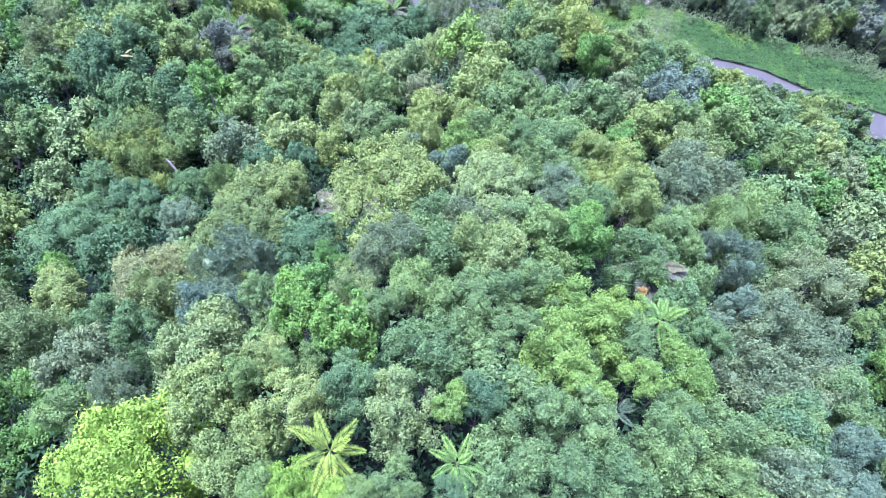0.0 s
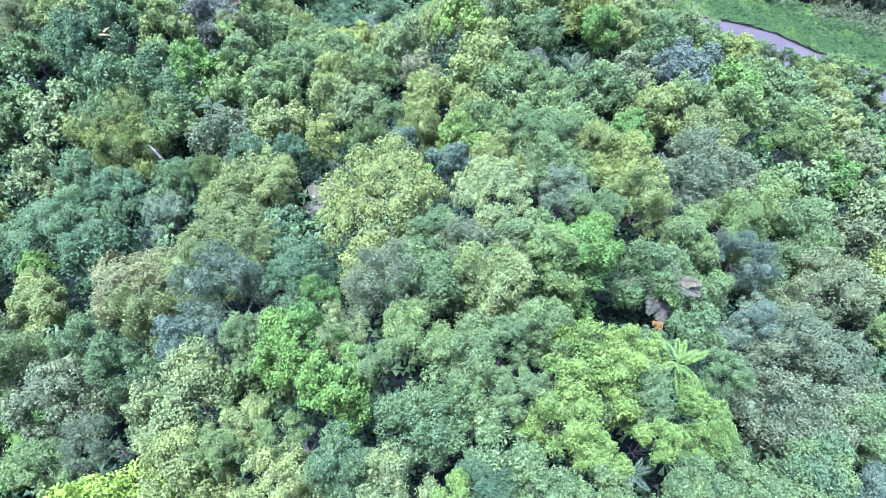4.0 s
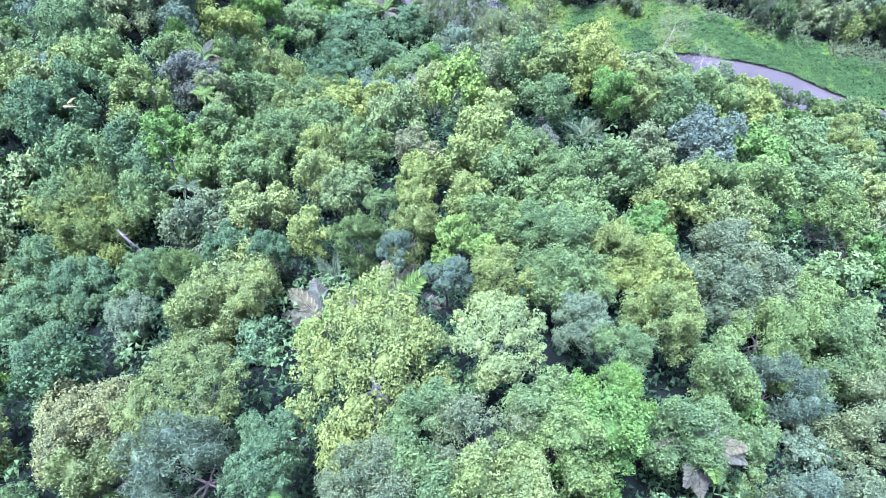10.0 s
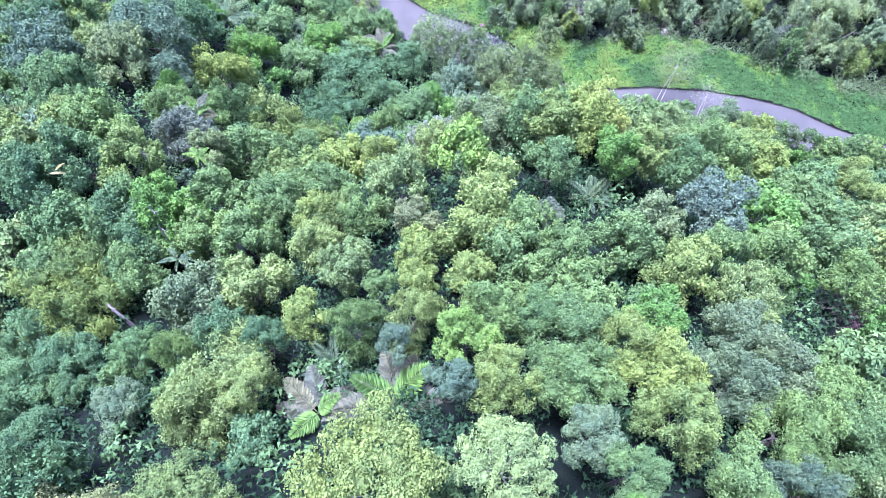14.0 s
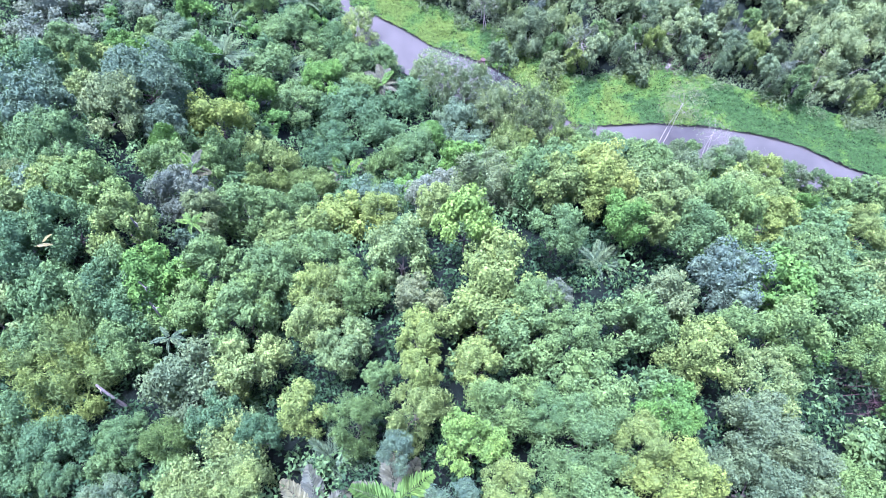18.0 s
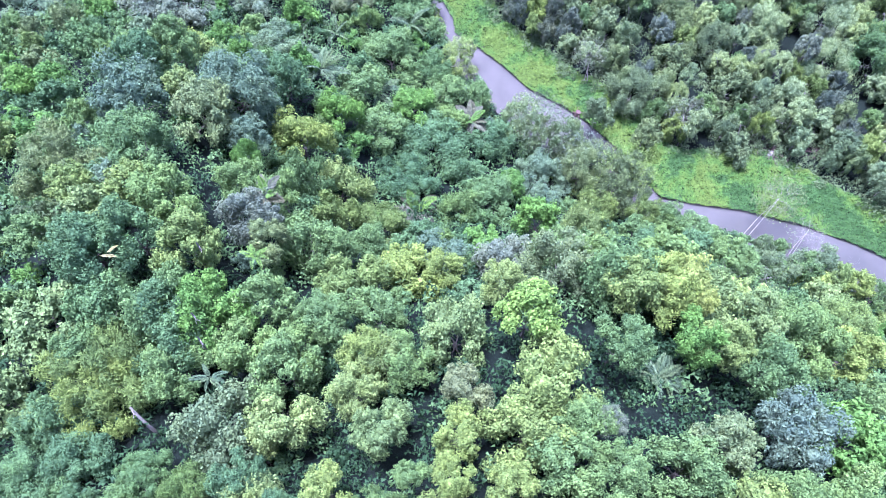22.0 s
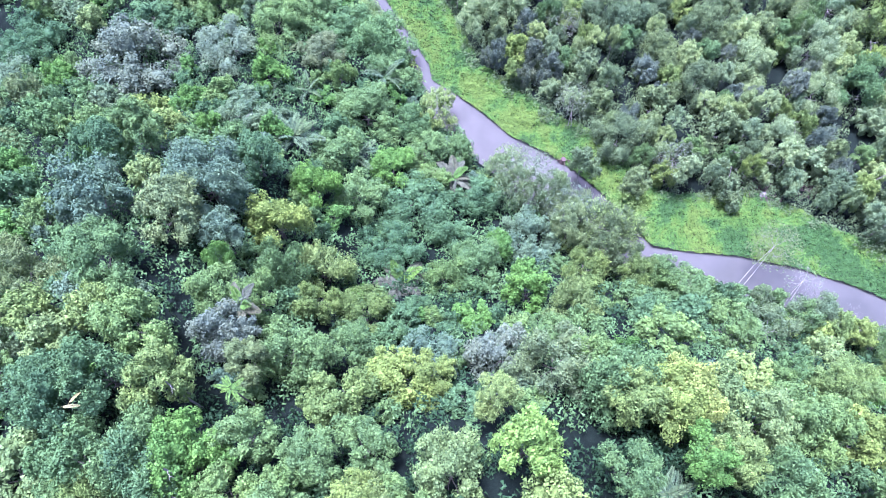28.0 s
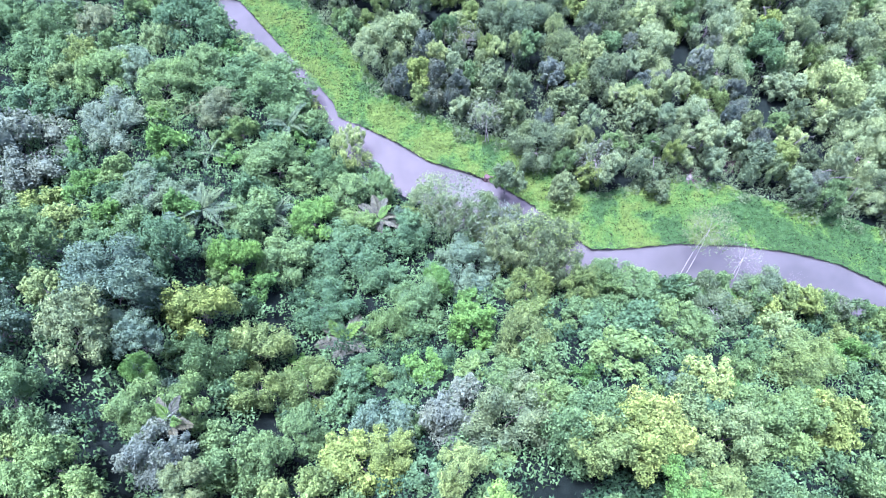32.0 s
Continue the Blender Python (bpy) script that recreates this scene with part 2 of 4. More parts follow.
def crown_mesh(rng, boughs, leaves, flat, lump, ragged, hang, length, width, droop, twigs=6, bottom=1.42, inside=True):
    """A crown of radius 1: boughs on a dome, each a cluster of leafy clumps, with the leaves on the outside of the clumps."""
    k = np.arange(boughs)
    high = 1 - (k + 0.5) / boughs * bottom
    turn = k * 2.39996 + rng.uniform(0, 1.3, boughs)
    ring = np.sqrt(np.clip(1 - high**2, 0.03, 1)) * rng.uniform(0.7, 1.18, boughs)
    mid = np.stack([ring * np.cos(turn), ring * np.sin(turn), high * flat * rng.uniform(0.72, 1.22, boughs)], 1) * (1 - lump * 0.75)
    size = lump * rng.uniform(0.62, 1.25, boughs)
    out = mid / (np.linalg.norm(mid, axis=1, keepdims=True) + 1e-6)
    # smaller clumps on the outer side of each bough
    w = rng.normal(size=(boughs, twigs, 3)) + out[:, None] * 0.9 + [0, 0, 0.45]
    w /= np.linalg.norm(w, axis=2, keepdims=True)
    small = size[:, None] * rng.uniform(0.2, 0.4, (boughs, twigs)) * (1.0 if twigs > 5 else 1.4)
    spot = mid[:, None] + w * (size[:, None] * rng.uniform(0.78, 1.06, (boughs, twigs)))[:, :, None]
    mids = np.concatenate([mid, spot.reshape(-1, 3)])
    sizes = np.concatenate([size * 0.78, small.ravel()])
    waves = rng.normal(size=(5, 3)) * 4.0, rng.uniform(0, 6.28, 5)
    swell = lambda d: 1 + 0.34 * lumps(d, waves)
    sag = lambda p, u: hang * u * np.linalg.norm(p[:, :2], axis=1) ** 2
    # the dense inside of the boughs
    verts, faces, count = [], [], 0
    v, f = BALL
    for i in range(boughs if inside else 0):
        p = mids[i] + v * (size[i] * (0.62 - 0.5 * ragged) * swell(v))[:, None]
        p[:, 2] -= sag(p, 0.3)
        verts.append(p)
        faces.append(f + count)
        count += len(v)
    inner = len(f) * len(faces)
    # leaves where a clump shows outside its neighbours
    many = int(leaves * 2.2)
    pick = rng.choice(len(mids), many, p=sizes**2 / (sizes**2).sum())
    way = rng.normal(size=(many, 3)) + [0, 0, 0.25]
    way /= np.linalg.norm(way, axis=1, keepdims=True)
    at = mids[pick] + way * (sizes[pick] * swell(way))[:, None]
    free = np.ones(many, bool)
    for i, (m, r) in enumerate(zip(mid, size * 0.78)):
        free &= (((at - m) ** 2).sum(1) > (0.84 * r) ** 2) | (pick == i)
    shows = np.flatnonzero(free)[:leaves]
    pick, way, at = pick[shows], way[shows], at[shows]
    n = len(pick)
    at = at + way * (sizes[pick] * (rng.uniform(-0.5 * ragged - 0.22, 0.1 + 0.3 * ragged, n)))[:, None]
    at[:, 2] -= sag(at, rng.uniform(0, 1, n) ** 2)
    normal = way * 1.0 + rng.normal(size=(n, 3)) * 0.38 + [0, 0, 0.3]
    leaf_v, leaf_f = leaf_sheet(at, normal, length, width, droop, rng)
    verts.append(leaf_v)
    faces.append(leaf_f + count)
    data = mesh_of("crown", np.concatenate(verts), np.concatenate(faces))
    data.polygons.foreach_set("use_smooth", np.arange(inner + n) < inner)
    return data


# name: boughs, leaves, flatness, bough size, raggedness, hang, leaf length, leaf width, droop
FORMS = {
    "round": (17, 8000, 0.8, 0.36, 0.1, 0.05, 0.066, 0.05, 0.3),
    "lumpy": (12, 8000, 0.95, 0.43, 0.12, 0.08, 0.07, 0.052, 0.4),
    "umbrella": (28, 8400, 0.5, 0.27, 0.18, 0.06, 0.056, 0.042, 0.2),
    "draped": (12, 8000, 1.35, 0.42, 0.14, 0.45, 0.085, 0.048, 0.9),
    "feather": (20, 8800, 1.1, 0.31, 0.25, 0.35, 0.12, 0.026, 0.9),
    "bold": (12, 5200, 0.85, 0.42, 0.14, 0.05, 0.1, 0.07, 0.3),
    "thin": (18, 6400, 1.0, 0.32, 0.45, 0.2, 0.07, 0.036, 0.6),
    "spire": (15, 7200, 1.9, 0.4, 0.25, 0.4, 0.095, 0.044, 0.9),
}
CROWNS = {}
for form, (boughs, leaves, flat, lump, ragged, hang, length, width, droop) in FORMS.items():
    for version in range(3):
        for fine, share, k, twigs in (((4, 2.7, 0.6, 20),) if form in ("round", "umbrella", "lumpy", "draped", "feather") else ()) + ((3, 1.8, 0.74, 15), (2, 1.0, 1.0, 12), (1, 0.48, 1.6, 8), (0, 0.2, 2.0, 3)):
            CROWNS[form, version, fine] = crown_mesh(np.random.default_rng(version + 11), boughs, int(leaves * share), flat, lump, ragged, hang, length * k, width * k, droop, twigs, 0.85 if form == "umbrella" else 1.42)


def limb(verts, faces, a, b, ra, rb, sides=6):
    a, b = Vector(a), Vector(b)
    d = (b - a).normalized()
    s = d.orthogonal().normalized()
    t = d.cross(s)
    k = len(verts)
    for p, r in ((a, ra), (b, rb)):
        for i in range(sides):
            w = 2 * math.pi * i / sides
            verts.append(tuple(p + (s * math.cos(w) + t * math.sin(w)) * r))
    for i in range(sides):
        j = (i + 1) % sides
        faces.append((k + i, k + j, k + sides + j, k + sides + i))
    faces.append(tuple(k + sides + i for i in range(sides)))


def branching(verts, faces, at, way, length, radius, depth, rng, spread=0.75, lift=0.15):
    end = at + way * length
    bend = at + way * length * 0.5 + Vector(rng.normal(size=3)) * length * 0.06
    limb(verts, faces, at, bend, radius, radius * 0.8, 5)
    limb(verts, faces, bend, end, radius * 0.8, radius * 0.55, 5)
    if depth:
        for _ in range(3 if depth > 1 else 2):
            w = (way + Vector(rng.normal(size=3)) * spread + Vector((0, 0, lift))).normalized()
            branching(verts, faces, bend.lerp(end, rng.uniform(0.3, 1.0)), w, length * rng.uniform(0.5, 0.8), radius * 0.5, depth - 1, rng, spread, lift)


TRUNKS = []
for version in range(4):
    rng = np.random.default_rng(70 + version)
    verts, faces = [], []
    # unit trunk: 1 high, forks into limbs that reach the crown
    a, b, c = Vector((0, 0, -0.06)), Vector((rng.normal() * 0.03, rng.normal() * 0.03, 0.4)), Vector((rng.normal() * 0.05, rng.normal() * 0.05, 0.74))
    limb(verts, faces, a, b, 0.055, 0.04, 8)
    limb(verts, faces, b, c, 0.04, 0.03, 8)
    for i in range(6):
        w = i * 1.05 + rng.uniform(0, 0.6)
        way = Vector((math.cos(w) * 0.9, math.sin(w) * 0.9, rng.uniform(0.35, 0.9))).normalized()
        branching(verts, faces, b.lerp(c, rng.uniform(0.45, 1.0)), way, rng.uniform(0.2, 0.3), 0.019, 1, rng, 0.5)
    TRUNKS.append(mesh_of("trunk", verts, faces, True))

DICE = np.random.default_rng(5)
PLANTED = []


def tree(x, y, top, radius, form, colour, label, category="tree", group="trees of the wooded slope", bark=None, thick=1.0, fine=2, deepest=1.35):
    """A tree whose crown, of that radius, reaches up to the height top."""
    base = ground_z(x, y)
    radius *= 0.94
    flat = FORMS[form][2]
    tall = radius * (flat * 0.85 + 0.3)
    top = max(top, base + tall + 0.8)
    long = min(1.0 if form == "umbrella" else deepest, max(1.0, 0.6 * (top - base) / tall))
    tall *= long
    if fine == 2 and (radius > 4.3 or y < 40):
        fine = 4 if radius > 3.2 and y < 38 and form in ("round", "umbrella", "lumpy", "draped", "feather") else 3
    thing = new("tree")
    thing.matrix_basis = pose(x, y, base, 0, 0, DICE.uniform(0, 360))
    tagged(thing, label, category, group)
    middle = top - base - tall
    reach = (0.6 if form == "umbrella" else 0.76) * middle
    part("trunk", TRUNKS[int(DICE.integers(4))], bark or BARK, thing, "", Matrix.Diagonal((radius * 1.5 * thick, radius * 1.5 * thick, reach, 1)))
    wide = DICE.uniform(0.92, 1.08)
    part("crown", CROWNS[form, int(DICE.integers(3)), fine], LEAF[colour], thing, "",
         Matrix.Translation((0, 0, middle)) @ pose(0, 0, 0, DICE.uniform(-7, 7), DICE.uniform(-7, 7), 0) @ Matrix.Diagonal((radius * wide, radius / wide, radius * long, 1)))
    PLANTED.append((x, y, radius))
    return thing

WORDS = {"moss": "moss-green", "swampgrey": "dusty green", "swamppale": "bleached", "orange": "orange-leaved", "green": "mid-green", "deep": "deep green", "bluegreen": "blue-green", "grey": "grey-green", "pale": "pale green", "olive": "olive-green", "lime": "lime-green",
         "vivid": "vivid green", "yellowish": "yellow-green", "yellow": "yellow-tinged", "cream": "cream-tipped", "silver": "silvery", "frost": "frosted blue-grey", "frostdark": "dusky blue-grey"}
SHAPES = {"round": "tree with a dense rounded crown", "lumpy": "tree with billowing leafy boughs", "umbrella": "tree with a wide flat umbrella crown", "draped": "tree draped in hanging creepers",
          "feather": "tree with feathery drooping sprays", "bold": "tree with large bold leaves", "thin": "tree with thin see-through foliage", "spire": "slender tall tree"}


def grow(x, y, top, radius, form, colour):
    bark = PALE_BARK if form in ("thin", "umbrella") else BARK
    tree(x, y, top, radius, form, colour, WORDS[colour] + " " + SHAPES[form] + " on the slope", bark=bark)


def swamp_tree(x, y, top, radius, form, colour):
    t = tree(x, y, top, radius, form, colour, WORDS[colour] + " " + SHAPES[form] + " in the swamp wood", "tree", "trees of the far bank", PALE_BARK, 0.6, 2 if radius > 4.6 else 1, 1.5)
    t.name = "swamp_tree"


# ---- palms ----
def frond_mesh(seed, pairs, arch, broad=0.014):
    """A pinnate frond of length 1 along +x: an arching midrib with leaflets in two ranks."""
    rng = np.random.default_rng(seed)
    verts, faces = [], []
    spine = lambda u: Vector((u * (1 - 0.12 * arch * u), 0, arch * (0.45 * u - 0.8 * u * u)))
    for i in range(6):
        limb(verts, faces, spine(i / 6), spine((i + 1) / 6), 0.012 * (1 - i / 7), 0.012 * (1 - (i + 1) / 7), 4)
    for i in range(pairs):
        u = 0.14 + 0.84 * i / (pairs - 1)
        size = (0.17 if broad < 0.03 else 0.24) * math.sin(math.pi * min(1.0, 0.18 + 0.8 * u)) * rng.uniform(0.85, 1.1) + 0.05
        for side in (1, -1):
            a = spine(u)
            out = Vector((0.62, side * 0.85, -0.18 + rng.normal() * 0.08)).normalized()
            tip = a + out * size + Vector((0, 0, -0.18 * size))
            mid = a + out * size * 0.45
            w = Vector((0.62, -side * 0.3, 0)).normalized() * broad
            k = len(verts)
            verts.extend([tuple(a), tuple(mid + w), tuple(tip), tuple(mid - w)])
            faces.extend([(k, k + 1, k + 2), (k, k + 2, k + 3)])
    return mesh_of("frond", verts, faces)


FRONDS = [frond_mesh(s, 26, a) for s, a in ((1, 0.7), (2, 1.0), (3, 0.35))] + [frond_mesh(4, 24, 0.8, 0.05)]
POLE = []
verts, faces = [], []
for i in range(5):
    limb(verts, faces, (0.004 * i, 0, i / 5), (0.004 * (i + 1), 0, (i + 1) / 5), 1.0 - 0.06 * i, 0.94 - 0.06 * i, 8)
POLE.append(mesh_of("trunk", verts, faces, True))
PALM_WORDS = {"swampgrey": "dusty green", "swamppale": "bleached", "orange": "orange-leaved", "drygrey": "grey-brown fronds, half dry", "frond": "dull green fronds", "freshfrond": "fresh bright green fronds", "goldfrond": "golden green fronds"}


def palm(x, y, heart, length, fronds, colour):
    """A palm whose fronds spring from the height heart."""
    base = ground_z(x, y)
    heart = max(heart, base + 0.5)
    thing = new("palm")
    thing.matrix_basis = pose(x, y, base)
    tagged(thing, "palm with " + PALM_WORDS[colour] + " in a canopy gap", "palm", "palms of the slope")
    part("trunk", POLE[0], BARK, thing, "", Matrix.Diagonal((0.11, 0.11, heart - base, 1)))
    for i in range(fronds):
        young = i >= fronds - 2
        turn = i * 137.5 + DICE.uniform(-20, 20)
        lift = DICE.uniform(8, 38) if not young else 62
        k = length * DICE.uniform(0.8, 1.1)
        green = "freshfrond" if young and colour == "drygrey" else colour
        part("frond", FRONDS[3 if colour == "drygrey" else 2 if young else int(DICE.integers(2))], LEAF[green], thing, "",
             Matrix.Translation((0, 0, heart - base)) @ pose(0, 0, 0, 0, 0, turn) @ pose(0, 0, 0, DICE.uniform(-25, 25), -lift, 0) @ Matrix.Diagonal((k, k, k, 1)))



def dead_frond(x, y, z, length, turn, droop, colour, label):
    """A dead frond caught in the canopy."""
    thing = new("dead_frond", FRONDS[3].copy())
    thing.data.materials.clear()
    thing.data.materials.append(LEAF[colour])
    thing.matrix_basis = pose(x, y, z, 0, droop, turn) @ Matrix.Diagonal((length, length * 0.5, length, 1))
    tagged(thing, label, "dead frond")


# ---- trees, from the crest down to the river ----
# the crest under the start of the flight
grow(-13.4, 4.0, 94.9, 3.56, "round", "yellowish")
grow(-5.6, 3.3, 97.8, 1.12, "lumpy", "yellowish")
grow(-3.5, 3.0, 98.2, 0.81, "lumpy", "yellowish")
grow(22.1, 6.8, 85.1, 1.88, "lumpy", "bluegreen")
grow(18.3, 7.5, 86.9, 2.51, "lumpy", "green")
grow(-8.1, 4.7, 96.5, 1.79, "lumpy", "olive")
grow(-6.4, 3.4, 97.7, 1.04, "lumpy", "green")
grow(-1.8, 3.5, 98.1, 0.97, "lumpy", "green")
grow(2.2, 4.1, 97.5, 1.68, "lumpy", "green")
grow(4.4, 3.8, 96.9, 1.42, "lumpy", "green")
grow(6.6, 4.1, 95.9, 1.53, "lumpy", "green")
grow(9.5, 5.2, 93.8, 1.87, "lumpy", "green")
grow(12.0, 3.9, 93.2, 1.59, "lumpy", "green")
grow(16.2, 4.4, 90.3, 2.09, "lumpy", "bluegreen")
grow(19.6, 4.3, 88.3, 1.57, "lumpy", "bluegreen")
grow(-2.8, 3.0, 98.4, 0.80, "lumpy", "green")
grow(0.2, 3.2, 98.2, 0.70, "lumpy", "deep")
# upper slope
grow(-17.8, 34.3, 65.9, 5.05, "draped", "pale")
grow(-15.8, 23.9, 75.9, 3.93, "umbrella", "moss")
grow(-13.5, 19.0, 82.1, 3.63, "feather", "bluegreen")
grow(-8.4, 18.5, 85.0, 1.77, "round", "deep")
grow(-3.9, 23.9, 81.6, 5.2, "umbrella", "moss")
grow(3.4, 26.8, 78.8, 3.21, "umbrella", "pale")
grow(-2.8, 17.0, 88.3, 2.43, "thin", "grey")
grow(2.1, 17.9, 87.5, 2.52, "lumpy", "olive")
grow(-6.6, 16.8, 87.1, 0.99, "lumpy", "vivid")
grow(-7.6, 13.3, 90.0, 1.73, "bold", "vivid")
grow(-4.6, 11.4, 92.5, 1.69, "bold", "vivid")
grow(-5.0, 14.1, 90.2, 1.45, "thin", "pale")
grow(-6.4, 14.2, 89.6, 1.49, "bold", "vivid")
grow(-24.7, 23.0, 71.3, 3.83, "lumpy", "cream")
grow(-32.9, 21.9, 68.9, 2.81, "lumpy", "pale")
grow(-24.0, 16.7, 77.6, 1.89, "lumpy", "green")
grow(-40.6, 32.3, 58.1, 4.67, "lumpy", "deep")
grow(-35.2, 30.8, 58.9, 3.02, "lumpy", "deep")
grow(-12.6, 10.8, 90.1, 2.63, "lumpy", "pale")
grow(-22.5, 11.9, 82.9, 2.90, "round", "grey")
grow(-19.0, 8.2, 88.1, 1.66, "lumpy", "green")
grow(-16.8, 9.2, 88.5, 1.37, "thin", "grey")
grow(-14.2, 15.2, 84.9, 1.59, "lumpy", "bluegreen")
grow(-18.8, 14.3, 82.7, 1.82, "lumpy", "green")
grow(-10.4, 7.1, 94.1, 2.28, "round", "olive")
grow(-8.1, 9.6, 93.0, 1.07, "round", "pale")
grow(-9.7, 14.5, 88.1, 1.43, "lumpy", "green")
grow(-6.2, 8.7, 94.3, 1.22, "thin", "green")
grow(-4.0, 7.8, 95.6, 1.32, "lumpy", "deep")
grow(-6.3, 6.9, 95.7, 1.60, "lumpy", "pale")
grow(-1.7, 6.6, 96.5, 1.65, "lumpy", "pale")
grow(0.2, 6.6, 96.6, 0.78, "bold", "lime")
grow(0.1, 10.8, 94.1, 2.20, "thin", "green")
grow(-1.4, 14.1, 91.0, 1.70, "lumpy", "green")
grow(1.1, 12.6, 92.4, 1.63, "lumpy", "green")
grow(-1.0, 9.0, 95.3, 1.88, "lumpy", "green")
grow(2.0, 8.0, 95.5, 1.60, "bold", "green")
grow(6.5, 12.8, 90.4, 2.24, "lumpy", "lime")
grow(7.7, 11.6, 90.7, 1.95, "lumpy", "lime")
grow(4.7, 14.6, 89.7, 1.60, "lumpy", "green")
grow(7.6, 20.7, 83.2, 3.02, "lumpy", "vivid")
grow(4.9, 9.6, 93.5, 1.76, "lumpy", "lime")
grow(3.3, 10.7, 93.3, 1.24, "round", "green")
grow(6.0, 8.2, 93.8, 1.07, "bold", "lime")
grow(9.1, 9.0, 91.6, 0.98, "bold", "lime")
grow(12.0, 9.9, 89.3, 1.69, "lumpy", "lime")
grow(14.8, 16.0, 82.7, 1.62, "bold", "deep")
grow(14.2, 21.5, 78.8, 2.65, "lumpy", "green")
grow(19.1, 26.5, 72.5, 2.69, "lumpy", "green")
grow(24.1, 25.5, 70.5, 2.97, "feather", "bluegreen")
grow(31.1, 23.4, 70.4, 3.81, "lumpy", "grey")
grow(31.7, 29.9, 66.5, 4.02, "round", "green")
grow(22.8, 16.5, 77.4, 3.49, "lumpy", "grey")
grow(26.8, 15.7, 76.5, 3.09, "lumpy", "grey")
grow(20.4, 11.4, 82.9, 3.62, "lumpy", "grey")
grow(24.3, 11.1, 81.0, 2.43, "lumpy", "green")
grow(20.9, 17.8, 77.2, 1.94, "lumpy", "bluegreen")
grow(9.9, 6.5, 92.8, 1.70, "lumpy", "green")
grow(13.5, 6.9, 90.4, 1.81, "lumpy", "green")
grow(18.7, 7.6, 86.6, 2.61, "lumpy", "deep")
grow(8.8, 11.2, 90.3, 1.67, "lumpy", "green")
grow(3.3, 6.5, 95.9, 1.70, "lumpy", "green")
grow(5.5, 6.4, 95.2, 1.53, "lumpy", "green")
grow(9.7, 13.8, 87.7, 1.53, "lumpy", "lime")
grow(1.3, 6.9, 96.3, 1.10, "lumpy", "deep")
grow(15.2, 13.2, 84.7, 1.34, "lumpy", "deep")
grow(-3.1, 12.2, 92.4, 1.05, "lumpy", "green")
grow(2.9, 13.5, 91.2, 1.08, "lumpy", "green")
grow(-9.0, 8.4, 93.6, 1.22, "lumpy", "green")
grow(1.7, 20.4, 85.2, 2.7, "thin", "grey")
grow(-0.6, 21.9, 83.6, 1.9, "lumpy", "green")
grow(5.1, 22.2, 82.6, 2.2, "lumpy", "green")
grow(9.5, 23.0, 80.2, 2.2, "lumpy", "vivid")
grow(6.1, 20.0, 84.4, 2.3, "lumpy", "green")
grow(-3.2, 18.4, 86.6, 2.3, "thin", "grey")
grow(-1.1, 17.6, 87.9, 2.2, "lumpy", "green")
grow(-8.4, 20.8, 82.6, 1.8, "round", "deep")
grow(2.8, 17.6, 87.5, 2.2, "lumpy", "pale")
# middle of the slope
grow(-36.8, 47.8, 55.2, 5.0, "feather", "olive")
grow(-37.3, 45.6, 55.0, 5.34, "feather", "olive")
grow(-23.0, 44.2, 58.3, 4.28, "lumpy", "grey")
grow(-18.1, 45.4, 58.8, 3.29, "lumpy", "pale")
grow(-19.3, 50.7, 56.2, 3.45, "lumpy", "green")
grow(-29.5, 48.3, 55.9, 2.86, "lumpy", "green")
grow(-29.1, 54.2, 55.1, 3.79, "lumpy", "vivid")
grow(-17.6, 56.6, 53.0, 2.65, "round", "green")
grow(-12.4, 49.7, 57.5, 2.52, "lumpy", "pale")
grow(-10.7, 53.3, 56.1, 2.70, "draped", "pale")
grow(-8.3, 53.5, 56.5, 2.62, "lumpy", "green")
grow(-9.1, 46.4, 60.1, 2.67, "lumpy", "pale")
grow(-2.6, 51.6, 58.9, 2.27, "lumpy", "cream")
grow(-2.4, 46.9, 61.2, 2.37, "lumpy", "olive")
grow(-2.2, 43.4, 63.4, 1.78, "lumpy", "olive")
grow(4.9, 53.3, 60.6, 4.40, "lumpy", "olive")
grow(3.2, 48.3, 61.9, 3.64, "lumpy", "olive")
grow(6.5, 46.8, 63.0, 3.49, "lumpy", "green")
grow(2.5, 43.6, 64.2, 2.27, "lumpy", "olive")
grow(8.2, 50.0, 61.2, 2.64, "lumpy", "green")
grow(4.5, 39.9, 66.9, 2.97, "lumpy", "green")
grow(-5.5, 43.0, 63.1, 1.34, "lumpy", "green")
grow(-11.6, 40.4, 63.6, 2.20, "lumpy", "olive")
grow(-7.2, 39.3, 65.5, 2.35, "draped", "green")
grow(-2.5, 39.9, 66.0, 2.62, "draped", "pale")
grow(1.7, 36.9, 69.0, 2.31, "bold", "lime")
grow(4.1, 33.1, 72.6, 2.35, "lumpy", "olive")
grow(9.8, 50.4, 60.8, 1.32, "thin", "silver")
grow(11.6, 41.2, 65.6, 3.25, "lumpy", "green")
grow(10.3, 37.4, 68.5, 3.72, "round", "green")
grow(13.6, 36.8, 68.3, 2.20, "lumpy", "olive")
grow(9.2, 32.7, 72.5, 2.73, "lumpy", "green")
grow(17.3, 40.1, 65.2, 2.52, "round", "vivid")
grow(21.9, 45.8, 61.1, 3.14, "lumpy", "olive")
grow(20.3, 51.2, 58.6, 3.37, "lumpy", "grey")
grow(16.6, 48.1, 60.8, 3.16, "lumpy", "green")
grow(28.1, 54.7, 55.3, 3.75, "round", "frost")
grow(26.8, 42.3, 61.6, 3.46, "thin", "pale")
grow(24.7, 38.6, 64.1, 3.52, "lumpy", "grey")
grow(16.3, 34.5, 69.1, 2.98, "lumpy", "olive")
grow(16.1, 30.6, 71.8, 2.72, "lumpy", "olive")
